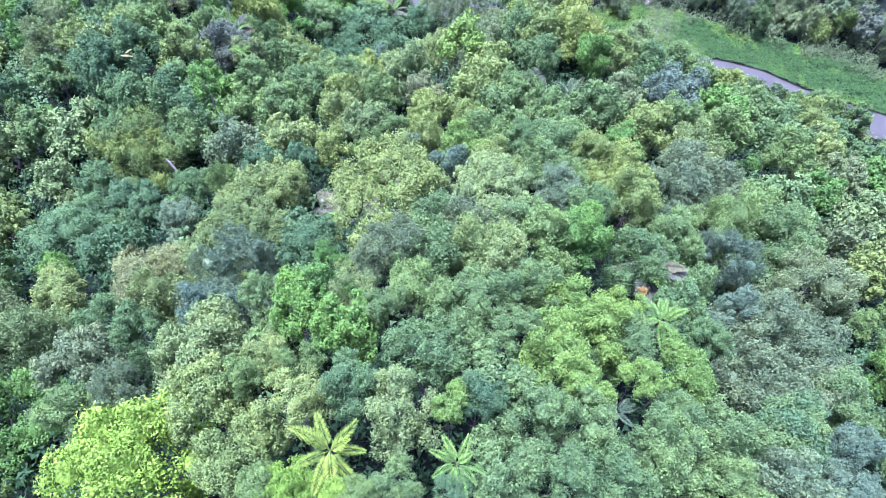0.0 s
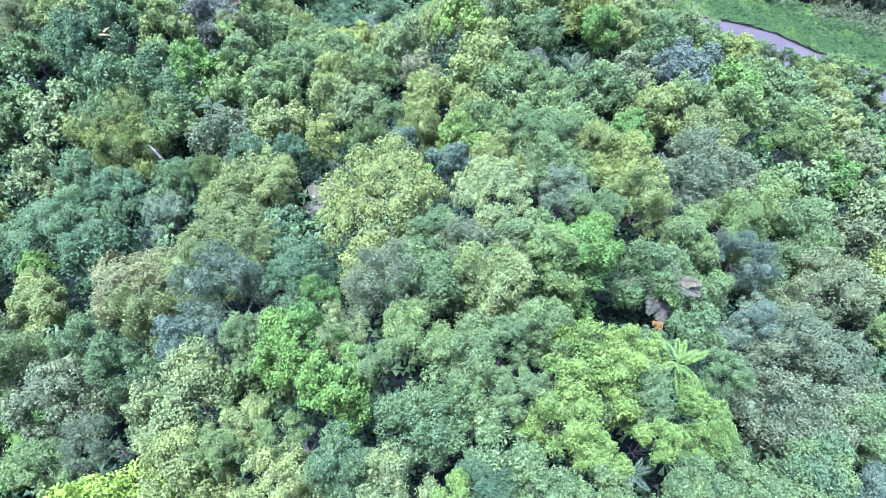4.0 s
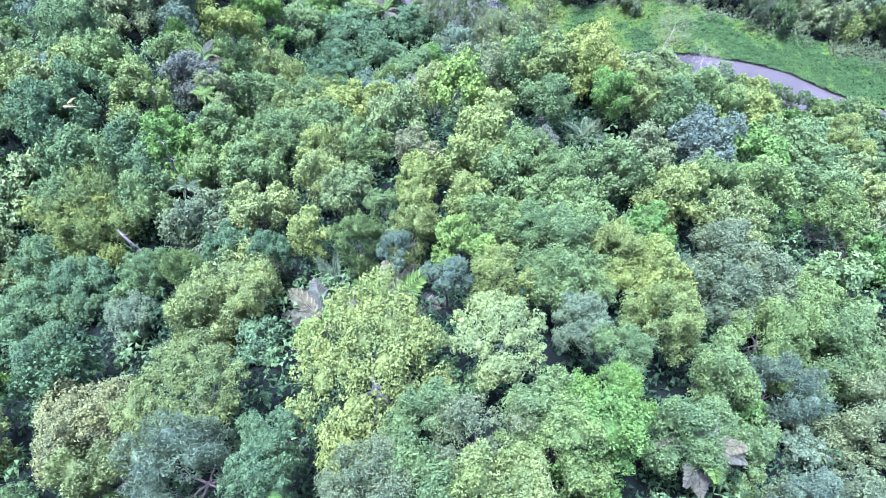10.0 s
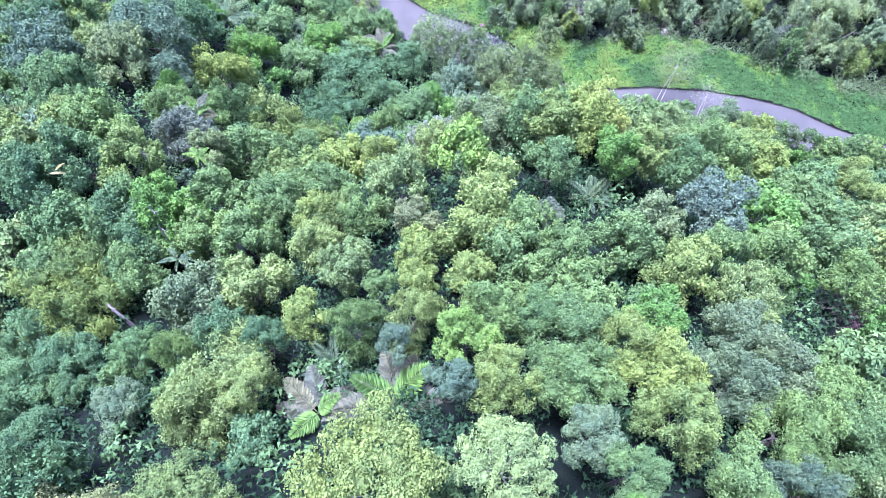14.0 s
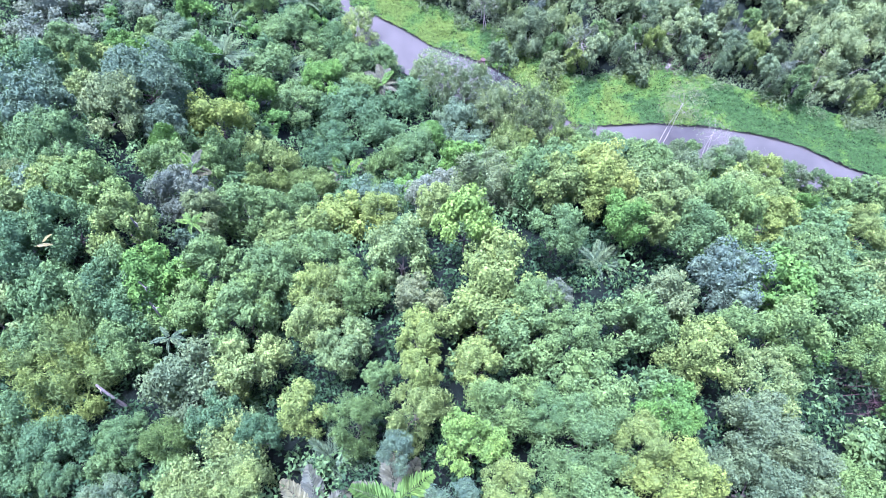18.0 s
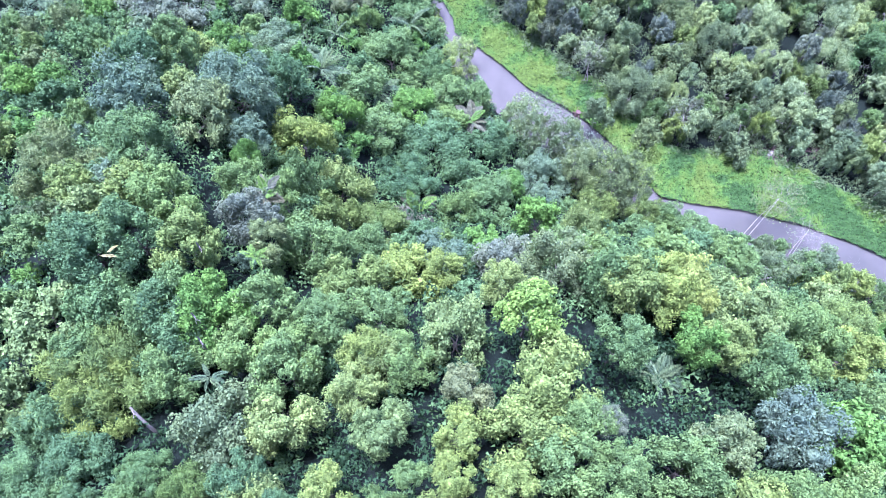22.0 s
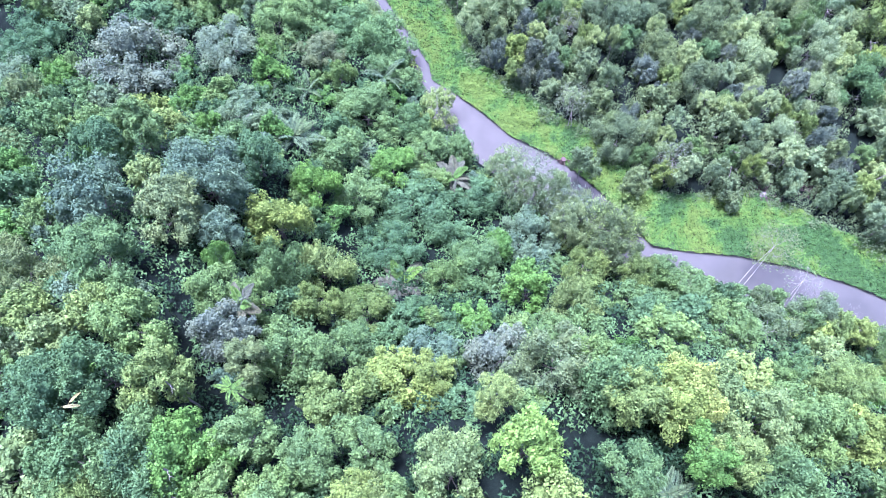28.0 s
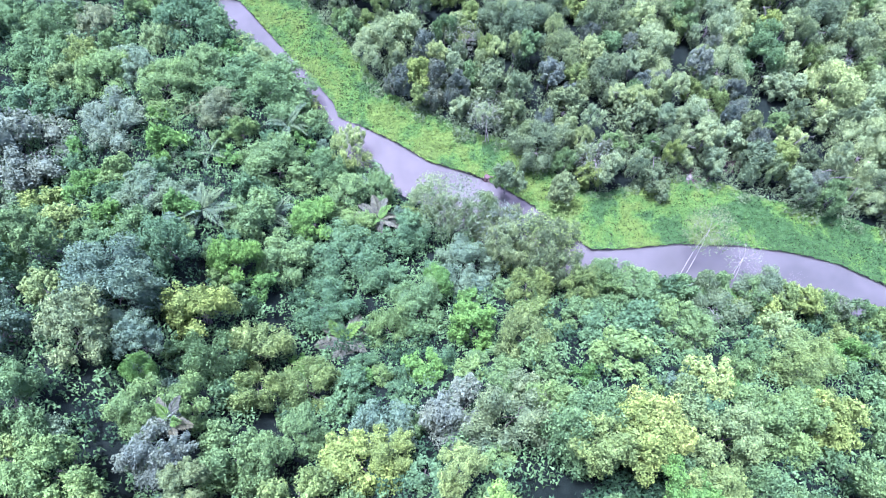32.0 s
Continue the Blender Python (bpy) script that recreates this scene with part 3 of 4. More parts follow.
grow(22.0, 33.8, 67.4, 3.07, "lumpy", "grey")
grow(27.1, 35.1, 65.1, 3.23, "lumpy", "grey")
grow(25.4, 29.9, 67.9, 3.42, "lumpy", "green")
grow(9.0, 29.1, 75.5, 1.97, "round", "bluegreen")
grow(11.2, 26.5, 76.7, 1.87, "lumpy", "green")
grow(30.1, 33.2, 65.2, 3.17, "lumpy", "green")
grow(44.7, 54.6, 47.3, 4.53, "lumpy", "green")
grow(33.1, 49.2, 56.2, 3.43, "lumpy", "green")
grow(43.0, 59.5, 44.8, 4.23, "lumpy", "green")
grow(65.6, 74.7, 20.8, 4.64, "lumpy", "olive")
grow(41.7, 46.9, 53.6, 2.85, "lumpy", "green")
grow(-23.2, 38.4, 60.3, 2.29, "draped", "green")
grow(-27.7, 38.6, 57.8, 2.34, "round", "deep")
grow(-35.4, 38.6, 54.9, 3.30, "lumpy", "deep")
grow(-38.3, 36.2, 55.2, 3.17, "lumpy", "deep")
grow(-33.2, 36.0, 55.9, 1.65, "round", "deep")
grow(-26.9, 33.2, 60.8, 2.39, "lumpy", "bluegreen")
grow(-18.7, 32.4, 66.6, 3.35, "draped", "pale")
grow(-14.9, 33.7, 67.3, 2.01, "lumpy", "pale")
grow(-39.9, 41.7, 54.3, 3.06, "lumpy", "deep")
grow(-33.4, 54.1, 55.4, 2.97, "lumpy", "deep")
grow(-41.4, 58.0, 55.7, 3.05, "lumpy", "deep")
grow(-19.1, 40.0, 61.1, 2.30, "lumpy", "deep")
grow(26.3, 48.1, 58.9, 2.76, "lumpy", "green")
grow(-3.5, 36.4, 68.8, 1.34, "lumpy", "bluegreen")
grow(0.4, 32.8, 72.8, 1.57, "lumpy", "bluegreen")
grow(7.3, 39.3, 67.3, 1.77, "lumpy", "deep")
grow(-14.5, 38.3, 64.0, 1.87, "lumpy", "deep")
grow(10.8, 47.1, 62.3, 2.34, "lumpy", "green")
# foot of the slope and the near bank
grow(-57.0, 71.5, 46.8, 5.92, "feather", "grey")
grow(-46.0, 74.3, 50.5, 4.60, "lumpy", "green")
grow(-38.3, 66.9, 54.0, 3.92, "lumpy", "green")
grow(-43.0, 83.1, 44.5, 4.37, "round", "grey")
grow(-41.8, 90.1, 41.2, 5.74, "round", "bluegreen")
grow(-53.1, 83.9, 45.2, 4.57, "round", "bluegreen")
grow(-74.1, 126.6, 9.9, 9.33, "round", "frostdark")
grow(-91.2, 140.6, 9.5, 7.86, "round", "bluegreen")
grow(-98.3, 118.0, 15.0, 7.13, "round", "bluegreen")
grow(-94.6, 126.1, 12.3, 6.12, "round", "deep")
grow(-55.4, 98.8, 36.0, 3.81, "lumpy", "green")
grow(-57.5, 131.2, 8.5, 6.07, "round", "frost")
grow(-45.9, 111.1, 23.0, 5.00, "round", "bluegreen")
grow(-48.1, 136.8, 8.7, 6.02, "lumpy", "green")
grow(-74.8, 147.3, 8.4, 6.63, "round", "deep")
grow(-60.8, 141.4, 8.5, 5.62, "lumpy", "green")
grow(-33.3, 88.4, 33.2, 4.14, "lumpy", "olive")
grow(-30.8, 81.7, 35.4, 3.68, "draped", "green")
grow(-26.6, 84.4, 28.9, 4.25, "draped", "pale")
grow(-25.2, 77.3, 34.8, 3.55, "draped", "olive")
grow(-19.4, 78.3, 29.7, 4.71, "draped", "olive")
grow(-35.7, 78.4, 42.4, 1.86, "draped", "vivid")
grow(-34.0, 73.6, 45.6, 3.08, "lumpy", "green")
grow(-30.3, 74.9, 41.3, 2.88, "lumpy", "green")
grow(-28.3, 120.6, 12.8, 5.99, "lumpy", "green")
grow(-30.8, 138.3, 10.1, 7.11, "lumpy", "deep")
grow(-40.4, 132.6, 9.7, 4.68, "lumpy", "cream")
grow(-18.6, 101.8, 13.9, 7.28, "round", "deep")
grow(-19.4, 93.0, 15.9, 4.89, "round", "deep")
grow(-9.6, 89.0, 15.4, 3.88, "draped", "green")
grow(-4.7, 92.8, 14.2, 4.90, "lumpy", "green")
grow(-1.9, 97.1, 12.4, 3.02, "lumpy", "vivid")
grow(3.2, 87.5, 21.3, 3.61, "bold", "vivid")
grow(3.0, 100.9, 11.2, 5.56, "round", "bluegreen")
grow(14.8, 106.1, 9.1, 7.78, "feather", "grey")
grow(9.4, 108.7, 8.6, 4.95, "feather", "grey")
grow(-10.9, 116.1, 9.3, 2.77, "lumpy", "green")
grow(-7.4, 107.1, 10.3, 4.29, "lumpy", "deep")
grow(-0.8, 72.0, 39.6, 4.29, "lumpy", "silver")
grow(-9.3, 70.3, 38.9, 4.01, "round", "bluegreen")
grow(9.5, 84.0, 29.1, 3.83, "draped", "pale")
grow(5.7, 71.1, 45.9, 4.91, "lumpy", "grey")
grow(12.0, 68.8, 51.1, 4.32, "lumpy", "green")
grow(17.9, 68.0, 51.9, 3.61, "lumpy", "yellow")
grow(16.5, 67.3, 52.8, 3.50, "lumpy", "olive")
grow(12.7, 67.1, 52.9, 3.50, "lumpy", "olive")
grow(2.2, 59.9, 57.7, 3.14, "bold", "lime")
grow(11.3, 59.2, 56.5, 2.65, "lumpy", "green")
grow(-4.4, 57.3, 56.0, 3.66, "lumpy", "pale")
grow(30.6, 94.6, 10.4, 4.42, "lumpy", "green")
grow(32.1, 84.2, 25.2, 4.21, "lumpy", "green")
grow(42.0, 89.1, 15.2, 4.50, "thin", "grey")
grow(52.5, 94.2, 8.4, 4.45, "lumpy", "grey")
grow(31.9, 69.1, 43.6, 3.98, "lumpy", "green")
grow(47.8, 78.4, 24.9, 4.93, "lumpy", "olive")
grow(26.2, 67.0, 49.0, 3.69, "lumpy", "pale")
grow(37.9, 69.4, 39.8, 4.04, "lumpy", "green")
grow(42.8, 69.6, 36.7, 4.20, "lumpy", "olive")
grow(21.5, 62.0, 53.5, 3.02, "lumpy", "olive")
grow(27.1, 61.0, 52.3, 3.36, "lumpy", "green")
grow(18.8, 62.0, 53.9, 2.71, "lumpy", "vivid")
grow(-33.7, 61.7, 54.0, 3.49, "lumpy", "olive")
grow(-31.0, 68.9, 48.0, 3.31, "lumpy", "silver")
grow(-24.5, 68.1, 44.7, 4.09, "lumpy", "green")
grow(-27.2, 65.7, 48.3, 2.49, "lumpy", "grey")
grow(-44.0, 59.1, 55.4, 3.40, "lumpy", "deep")
grow(-39.4, 61.2, 55.9, 3.22, "lumpy", "deep")
grow(-39.2, 52.8, 55.4, 3.79, "lumpy", "deep")
grow(-33.6, 54.4, 55.4, 3.87, "lumpy", "green")
grow(-29.3, 56.5, 54.5, 3.37, "lumpy", "vivid")
grow(-24.2, 57.3, 53.2, 3.40, "lumpy", "green")
grow(-24.1, 52.2, 55.5, 3.14, "lumpy", "green")
grow(-30.8, 50.4, 55.7, 3.18, "lumpy", "deep")
grow(-17.5, 56.6, 53.0, 2.76, "round", "green")
grow(-17.8, 63.4, 47.5, 3.76, "lumpy", "olive")
grow(-11.6, 67.2, 43.3, 4.10, "lumpy", "olive")
grow(-12.6, 58.3, 52.3, 3.14, "lumpy", "green")
grow(-12.2, 53.3, 55.7, 2.61, "lumpy", "olive")
grow(-8.0, 68.2, 42.6, 2.64, "lumpy", "olive")
grow(-1.1, 65.4, 49.9, 2.37, "lumpy", "pale")
grow(-19.3, 53.0, 55.1, 2.68, "lumpy", "green")
grow(-39.8, 48.3, 54.6, 2.64, "lumpy", "green")
grow(-30.7, 107.7, 19.7, 4.55, "lumpy", "green")
grow(-31.1, 98.1, 25.4, 3.73, "lumpy", "vivid")
grow(-25.4, 100.4, 19.0, 4.40, "lumpy", "green")
grow(-16.9, 114.6, 11.1, 4.38, "lumpy", "green")
grow(-20.9, 120.0, 11.0, 3.87, "lumpy", "deep")
grow(-38.8, 98.2, 32.9, 3.95, "lumpy", "deep")
grow(-37.0, 82.3, 40.1, 2.95, "round", "bluegreen")
grow(-58.4, 93.5, 38.5, 4.05, "lumpy", "deep")
grow(26.5, 97.9, 8.3, 3.64, "lumpy", "green")
grow(5.6, 75.4, 38.6, 2.93, "lumpy", "green")
grow(9.1, 71.5, 46.5, 2.60, "lumpy", "green")
grow(-21.8, 109.0, 13.9, 4.26, "lumpy", "vivid")
grow(-14.9, 108.8, 11.2, 3.18, "lumpy", "green")
grow(-10.5, 99.2, 11.4, 3.67, "lumpy", "deep")
grow(-18.0, 71.1, 38.4, 2.91, "lumpy", "green")
grow(-21.3, 68.0, 43.3, 2.69, "lumpy", "green")
# near bank farther upstream
grow(-84.7, 166.7, 8.6, 6.74, "lumpy", "deep")
grow(-72.4, 163.9, 8.4, 6.31, "round", "bluegreen")
grow(-63.1, 166.6, 8.5, 6.15, "lumpy", "deep")
grow(-46.8, 152.5, 8.7, 7.21, "round", "deep")
grow(-64.9, 155.6, 8.3, 4.07, "lumpy", "cream")
grow(-51.1, 149.3, 8.3, 3.87, "lumpy", "pale")
grow(-74.1, 155.4, 8.5, 5.43, "lumpy", "green")
grow(-84.5, 155.3, 8.6, 6.27, "lumpy", "deep")
grow(-33.4, 143.2, 9.4, 4.48, "thin", "pale")
grow(-37.2, 137.6, 9.5, 4.40, "lumpy", "deep")
grow(-16.7, 125.1, 9.1, 4.12, "thin", "pale")
grow(-25.8, 132.3, 9.9, 4.35, "lumpy", "green")
grow(-54.7, 142.2, 8.4, 4.52, "lumpy", "bluegreen")
grow(-43.1, 141.4, 8.5, 4.51, "lumpy", "green")
# feathery trees that lean over the river bend
grow(6.3, 111.4, 10.8, 3.6, "feather", "swamppale")
grow(0.5, 111.1, 10.6, 3.2, "feather", "swamppale")
grow(9.9, 104.0, 13.0, 4.0, "feather", "swampgrey")
grow(16.8, 101.4, 15.2, 4.4, "feather", "grey")
grow(12.8, 95.8, 13.6, 4.2, "feather", "olive")
grow(20.0, 98.6, 12.7, 3.4, "feather", "grey")
grow(-3.3, 114.7, 7.8, 2.6, "thin", "swamppale")
grow(21.0, 94.9, 14.6, 3.2, "feather", "olive")
grow(25.3, 94.0, 8.2, 2.4, "lumpy", "green")
# thin trees at the water's edge, which hide the near side of the river
BANKSIDE = np.random.default_rng(8)
for x in np.arange(27.0, 84.0, 3.1):
    r = float(BANKSIDE.uniform(2.2, 3.3))
    spot = float(x + BANKSIDE.normal() * 0.6)
    tree(spot, line_y(NEAR_BANK, spot) - float(BANKSIDE.uniform(0.8, 3.4)), float(BANKSIDE.uniform(7.0, 10.5)), r, str(BANKSIDE.choice(["lumpy", "thin", "draped", "lumpy"])),
         str(BANKSIDE.choice(["green", "olive", "grey", "deep", "green"])), "green thinly leaved tree at the edge of the river", group="trees at the water's edge", fine=1)
# swamp wood of the far bank
swamp_tree(-11.2, 146.0, 12.5, 5.01, "thin", "swampgrey")
swamp_tree(-3.2, 138.7, 11.5, 2.42, "lumpy", "olive")
swamp_tree(17.7, 148.8, 12.2, 5.60, "draped", "grey")
swamp_tree(23.5, 132.1, 9.1, 4.00, "draped", "grey")
swamp_tree(41.4, 143.5, 12.1, 5.48, "draped", "swampgrey")
swamp_tree(53.6, 149.0, 11.7, 6.17, "feather", "swampgrey")
swamp_tree(54.1, 138.9, 10.6, 5.60, "feather", "swampgrey")
swamp_tree(31.5, 138.5, 10.6, 4.69, "draped", "grey")
swamp_tree(48.8, 156.3, 10.9, 5.73, "feather", "grey")
swamp_tree(66.8, 160.5, 15.7, 7.41, "draped", "olive")
swamp_tree(72.0, 131.0, 13.2, 6.13, "draped", "swamppale")
swamp_tree(60.6, 121.1, 5.8, 2.82, "lumpy", "lime")
swamp_tree(75.7, 119.2, 12.3, 6.59, "feather", "swampgrey")
swamp_tree(83.6, 121.8, 14.6, 6.76, "draped", "swampgrey")
swamp_tree(79.5, 129.6, 13.2, 5.99, "draped", "swamppale")
swamp_tree(73.7, 148.4, 11.9, 6.34, "feather", "grey")
swamp_tree(87.1, 146.9, 11.3, 6.13, "thin", "swampgrey")
swamp_tree(17.2, 123.7, 10.6, 4.78, "draped", "grey")
swamp_tree(24.9, 142.5, 11.3, 5.10, "draped", "grey")
swamp_tree(11.2, 138.0, 10.0, 4.51, "draped", "grey")
swamp_tree(-6.8, 148.1, 12.1, 4.47, "thin", "swampgrey")
swamp_tree(61.6, 140.5, 12.3, 5.69, "draped", "deep")
swamp_tree(46.6, 127.0, 10.6, 4.70, "draped", "swampgrey")
swamp_tree(35.6, 128.5, 10.1, 4.52, "draped", "grey")
swamp_tree(33.6, 151.6, 11.8, 5.36, "draped", "grey")
swamp_tree(22.7, 153.4, 10.6, 4.75, "draped", "grey")
swamp_tree(11.2, 150.3, 10.4, 4.66, "draped", "grey")
swamp_tree(58.6, 160.8, 11.1, 5.79, "feather", "swampgrey")
swamp_tree(79.5, 141.1, 12.2, 5.54, "draped", "grey")
swamp_tree(87.8, 132.2, 11.2, 5.76, "feather", "swampgrey")
swamp_tree(52.3, 123.4, 9.1, 3.98, "draped", "swampgrey")
swamp_tree(11.4, 117.1, 10.1, 2.68, "lumpy", "grey")
swamp_tree(37.4, 116.5, 7.9, 3.27, "draped", "grey")
swamp_tree(20.9, 114.9, 9.2, 2.67, "lumpy", "grey")
PLANTED.append((-15.6, 85.2, 2.8))
PLANTED.append((-3.1, 30.9, 2.8))
PLANTED.append((-8.2, 30.5, 2.8))
PLANTED.append((-7.8, 34.7, 2.8))
PLANTED.append((13.5, 55.1, 2.8))
PLANTED.append((37.5, 42.1, 2.8))
PLANTED.append((38.6, 43.2, 3.2))
PLANTED.append((-4.5, 32.5, 3.4))
PLANTED.append((-9.8, 34.0, 3.2))
PLANTED.append((-15.5, 87.0, 3.0))
PLANTED.append((-32.1, 42.2, 3.0))

# ---- palms in the gaps of the canopy ----
palm(14.6, 20.6, 75.6, 2.7, 11, "drygrey")
palm(11.3, 13.0, 87.1, 1.5, 9, "freshfrond")
palm(8.1, 7.8, 88.9, 1.2, 8, "frond")
palm(-4.1, 4.7, 96.6, 1.6, 10, "goldfrond")
palm(0.4, 4.2, 97.3, 1.2, 10, "freshfrond")
palm(-3.8, 33.2, 59.2, 4.6, 10, "drygrey")
palm(-9.8, 32.3, 60.2, 4.0, 9, "drygrey")
palm(-9.2, 36.8, 57.5, 3.6, 10, "frond")
palm(-25.3, 48.1, 54.3, 1.7, 8, "frond")
palm(16.3, 58.4, 46.0, 3.1, 9, "frond")
palm(-16.4, 88.2, 8.3, 5.2, 10, "drygrey")
palm(-37.3, 107.8, 18.1, 5.4, 9, "frond")
palm(-27.2, 129.5, 6.7, 4.9, 9, "frond")
palm(-40.6, 124.3, 6.2, 4.9, 9, "frond")
palm(-27.9, 109.3, 12.0, 4.4, 9, "frond")
palm(-11.3, 110.2, 6.5, 3.9, 9, "drygrey")
palm(-26.3, 61.6, 50.3, 1.7, 9, "freshfrond")
palm(-30.1, 72.0, 42.6, 2.9, 7, "drygrey")
palm(17.4, 58.8, 45.7, 2.5, 9, "frond")
palm(-47.0, 123.3, 6.4, 4.2, 9, "frond")

# ---- the rest of the canopy: lower trees between the tall ones ----
FILL = np.random.default_rng(3)
COLOURS = ["green", "deep", "deep", "green", "deep", "bluegreen", "vivid"]


def clear_of(x, y, r, share):
    return all((x - a) ** 2 + (y - b) ** 2 > (share * (r + s)) ** 2 for a, b, s in PLANTED)


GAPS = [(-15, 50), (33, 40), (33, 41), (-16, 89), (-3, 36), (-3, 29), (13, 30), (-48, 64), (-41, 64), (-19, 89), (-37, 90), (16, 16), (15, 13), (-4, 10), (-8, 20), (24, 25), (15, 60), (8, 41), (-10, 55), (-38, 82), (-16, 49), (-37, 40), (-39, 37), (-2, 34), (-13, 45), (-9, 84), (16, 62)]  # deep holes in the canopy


def in_view(y):
    return 38 + 0.48 * max(y, 0)


def wide_trees(most):
    """Full-grown trees where the canopy would else lie open."""
    made = 0
    for _ in range(14000):
        if made == most:
            return
        y = FILL.uniform(-6, 165)
        x, r = FILL.uniform(-1.15 * in_view(y), in_view(y)), FILL.uniform(2.3, 4.2)
        if y > line_y(NEAR_BANK, x) - 4 or not clear_of(x, y, r, 0.8):
            continue
        colour = str(FILL.choice(["green", "olive", "green", "pale", "grey", "deep", "vivid"]))
        form = str(FILL.choice(["lumpy", "round", "draped"]))
        tall = FILL.uniform(6.5, 9.5) if y < 75 else FILL.uniform(5, 7.5)
        t = tree(x, y, ground_z(x, y) + tall, r, form, colour, WORDS[colour] + " " + SHAPES[form] + " on the slope", fine=2 if y < 22 else 1)
        t.name = "broadleaf_tree"
        made += 1


def open_spots(step, share):
    """Places of a loose grid over the slope that lie outside every crown."""
    some = []
    for j in range(int(172 / step)):
        for i in range(int(190 / step)):
            x = -95 + (i + 0.5 * (j % 2)) * step + FILL.normal() * step * 0.15
            y = -10 + j * step + FILL.normal() * step * 0.15
            if -in_view(y) - 0.12 * max(y, 0) < x < in_view(y) and y < line_y(NEAR_BANK, x) - 1.5 and all((x - a) ** 2 + (y - b) ** 2 > (share * c) ** 2 for a, b, c in PLANTED):
                some.append((x, y))
    FILL.shuffle(some)
    return some


def under_trees(most):
    made = 0
    for x, y in open_spots(2.9, 0.85):
        if made == most or y < 60 and FILL.random() < 0.55 or any(math.hypot(x - a, y - b) < 2.0 for a, b in GAPS):
            continue
        colour = str(FILL.choice(COLOURS))
        form = str(FILL.choice(["lumpy", "round", "draped", "lumpy"]))
        t = tree(x, y, ground_z(x, y) + FILL.uniform(2.8, 4.6), FILL.uniform(1.5, 2.5), form, colour, WORDS[colour] + " young " + SHAPES[form] + " under the canopy", "tree", "young trees under the canopy", fine=1 if y < 45 else 0)
        t.name = "young_tree"
        made += 1


def far_wood(most):
    made = 0
    for _ in range(14000):
        if made == most:
            return
        x, y = FILL.uniform(-30, 98), FILL.uniform(95, 176)
        r = FILL.uniform(1.7, 2.9)
        if y < line_y(WEED_EDGE, x) + 1.5 or not clear_of(x, y, r, 0.5):
            continue
        swamp_tree(round(x, 1), round(y, 1), FILL.uniform(7, 12), r, str(FILL.choice(["draped", "lumpy", "spire", "feather", "round", "thin"])), str(FILL.choice(["swampgrey", "silver", "grey", "swampgrey", "swamppale", "olive", "green"])))
        made += 1


wide_trees(165)
under_trees(250)
far_wood(310)


SHRUBS = [crown_mesh(np.random.default_rng(90 + k), 5, 210, 0.8, 0.55, 0.2, 0.05, 0.19, 0.125, 0.4, 4, inside=False) for k in range(5)]


def gathered(name, label, category, material, spots, forms):
    """Uncountable foliage: many small crowns joined into one mesh."""
    verts, faces, count = [], [], 0
    data = {}
    for f in forms:
        m = f
        v = np.empty(len(m.vertices) * 3)
        m.vertices.foreach_get("co", v)
        p = np.empty(len(m.polygons) * 3, int)
        m.polygons.foreach_get("vertices", p)
        data[f] = v.reshape(-1, 3), p.reshape(-1, 3)
    for x, y, z, r, tall, f in spots:
        v, p = data[f]
        w = FILL.uniform(0, 6.3)
        turn = np.array([[math.cos(w), -math.sin(w), 0], [math.sin(w), math.cos(w), 0], [0, 0, 1]])
        verts.append(v @ turn.T * [r, r, tall] + [x, y, z])
        faces.append(p + count)
        count += len(v)
    ob = new(name, mesh_of(name, np.concatenate(verts), np.concatenate(faces)))
    ob.data.materials[0] = material
    return tagged(ob, label, category, kind="stuff")


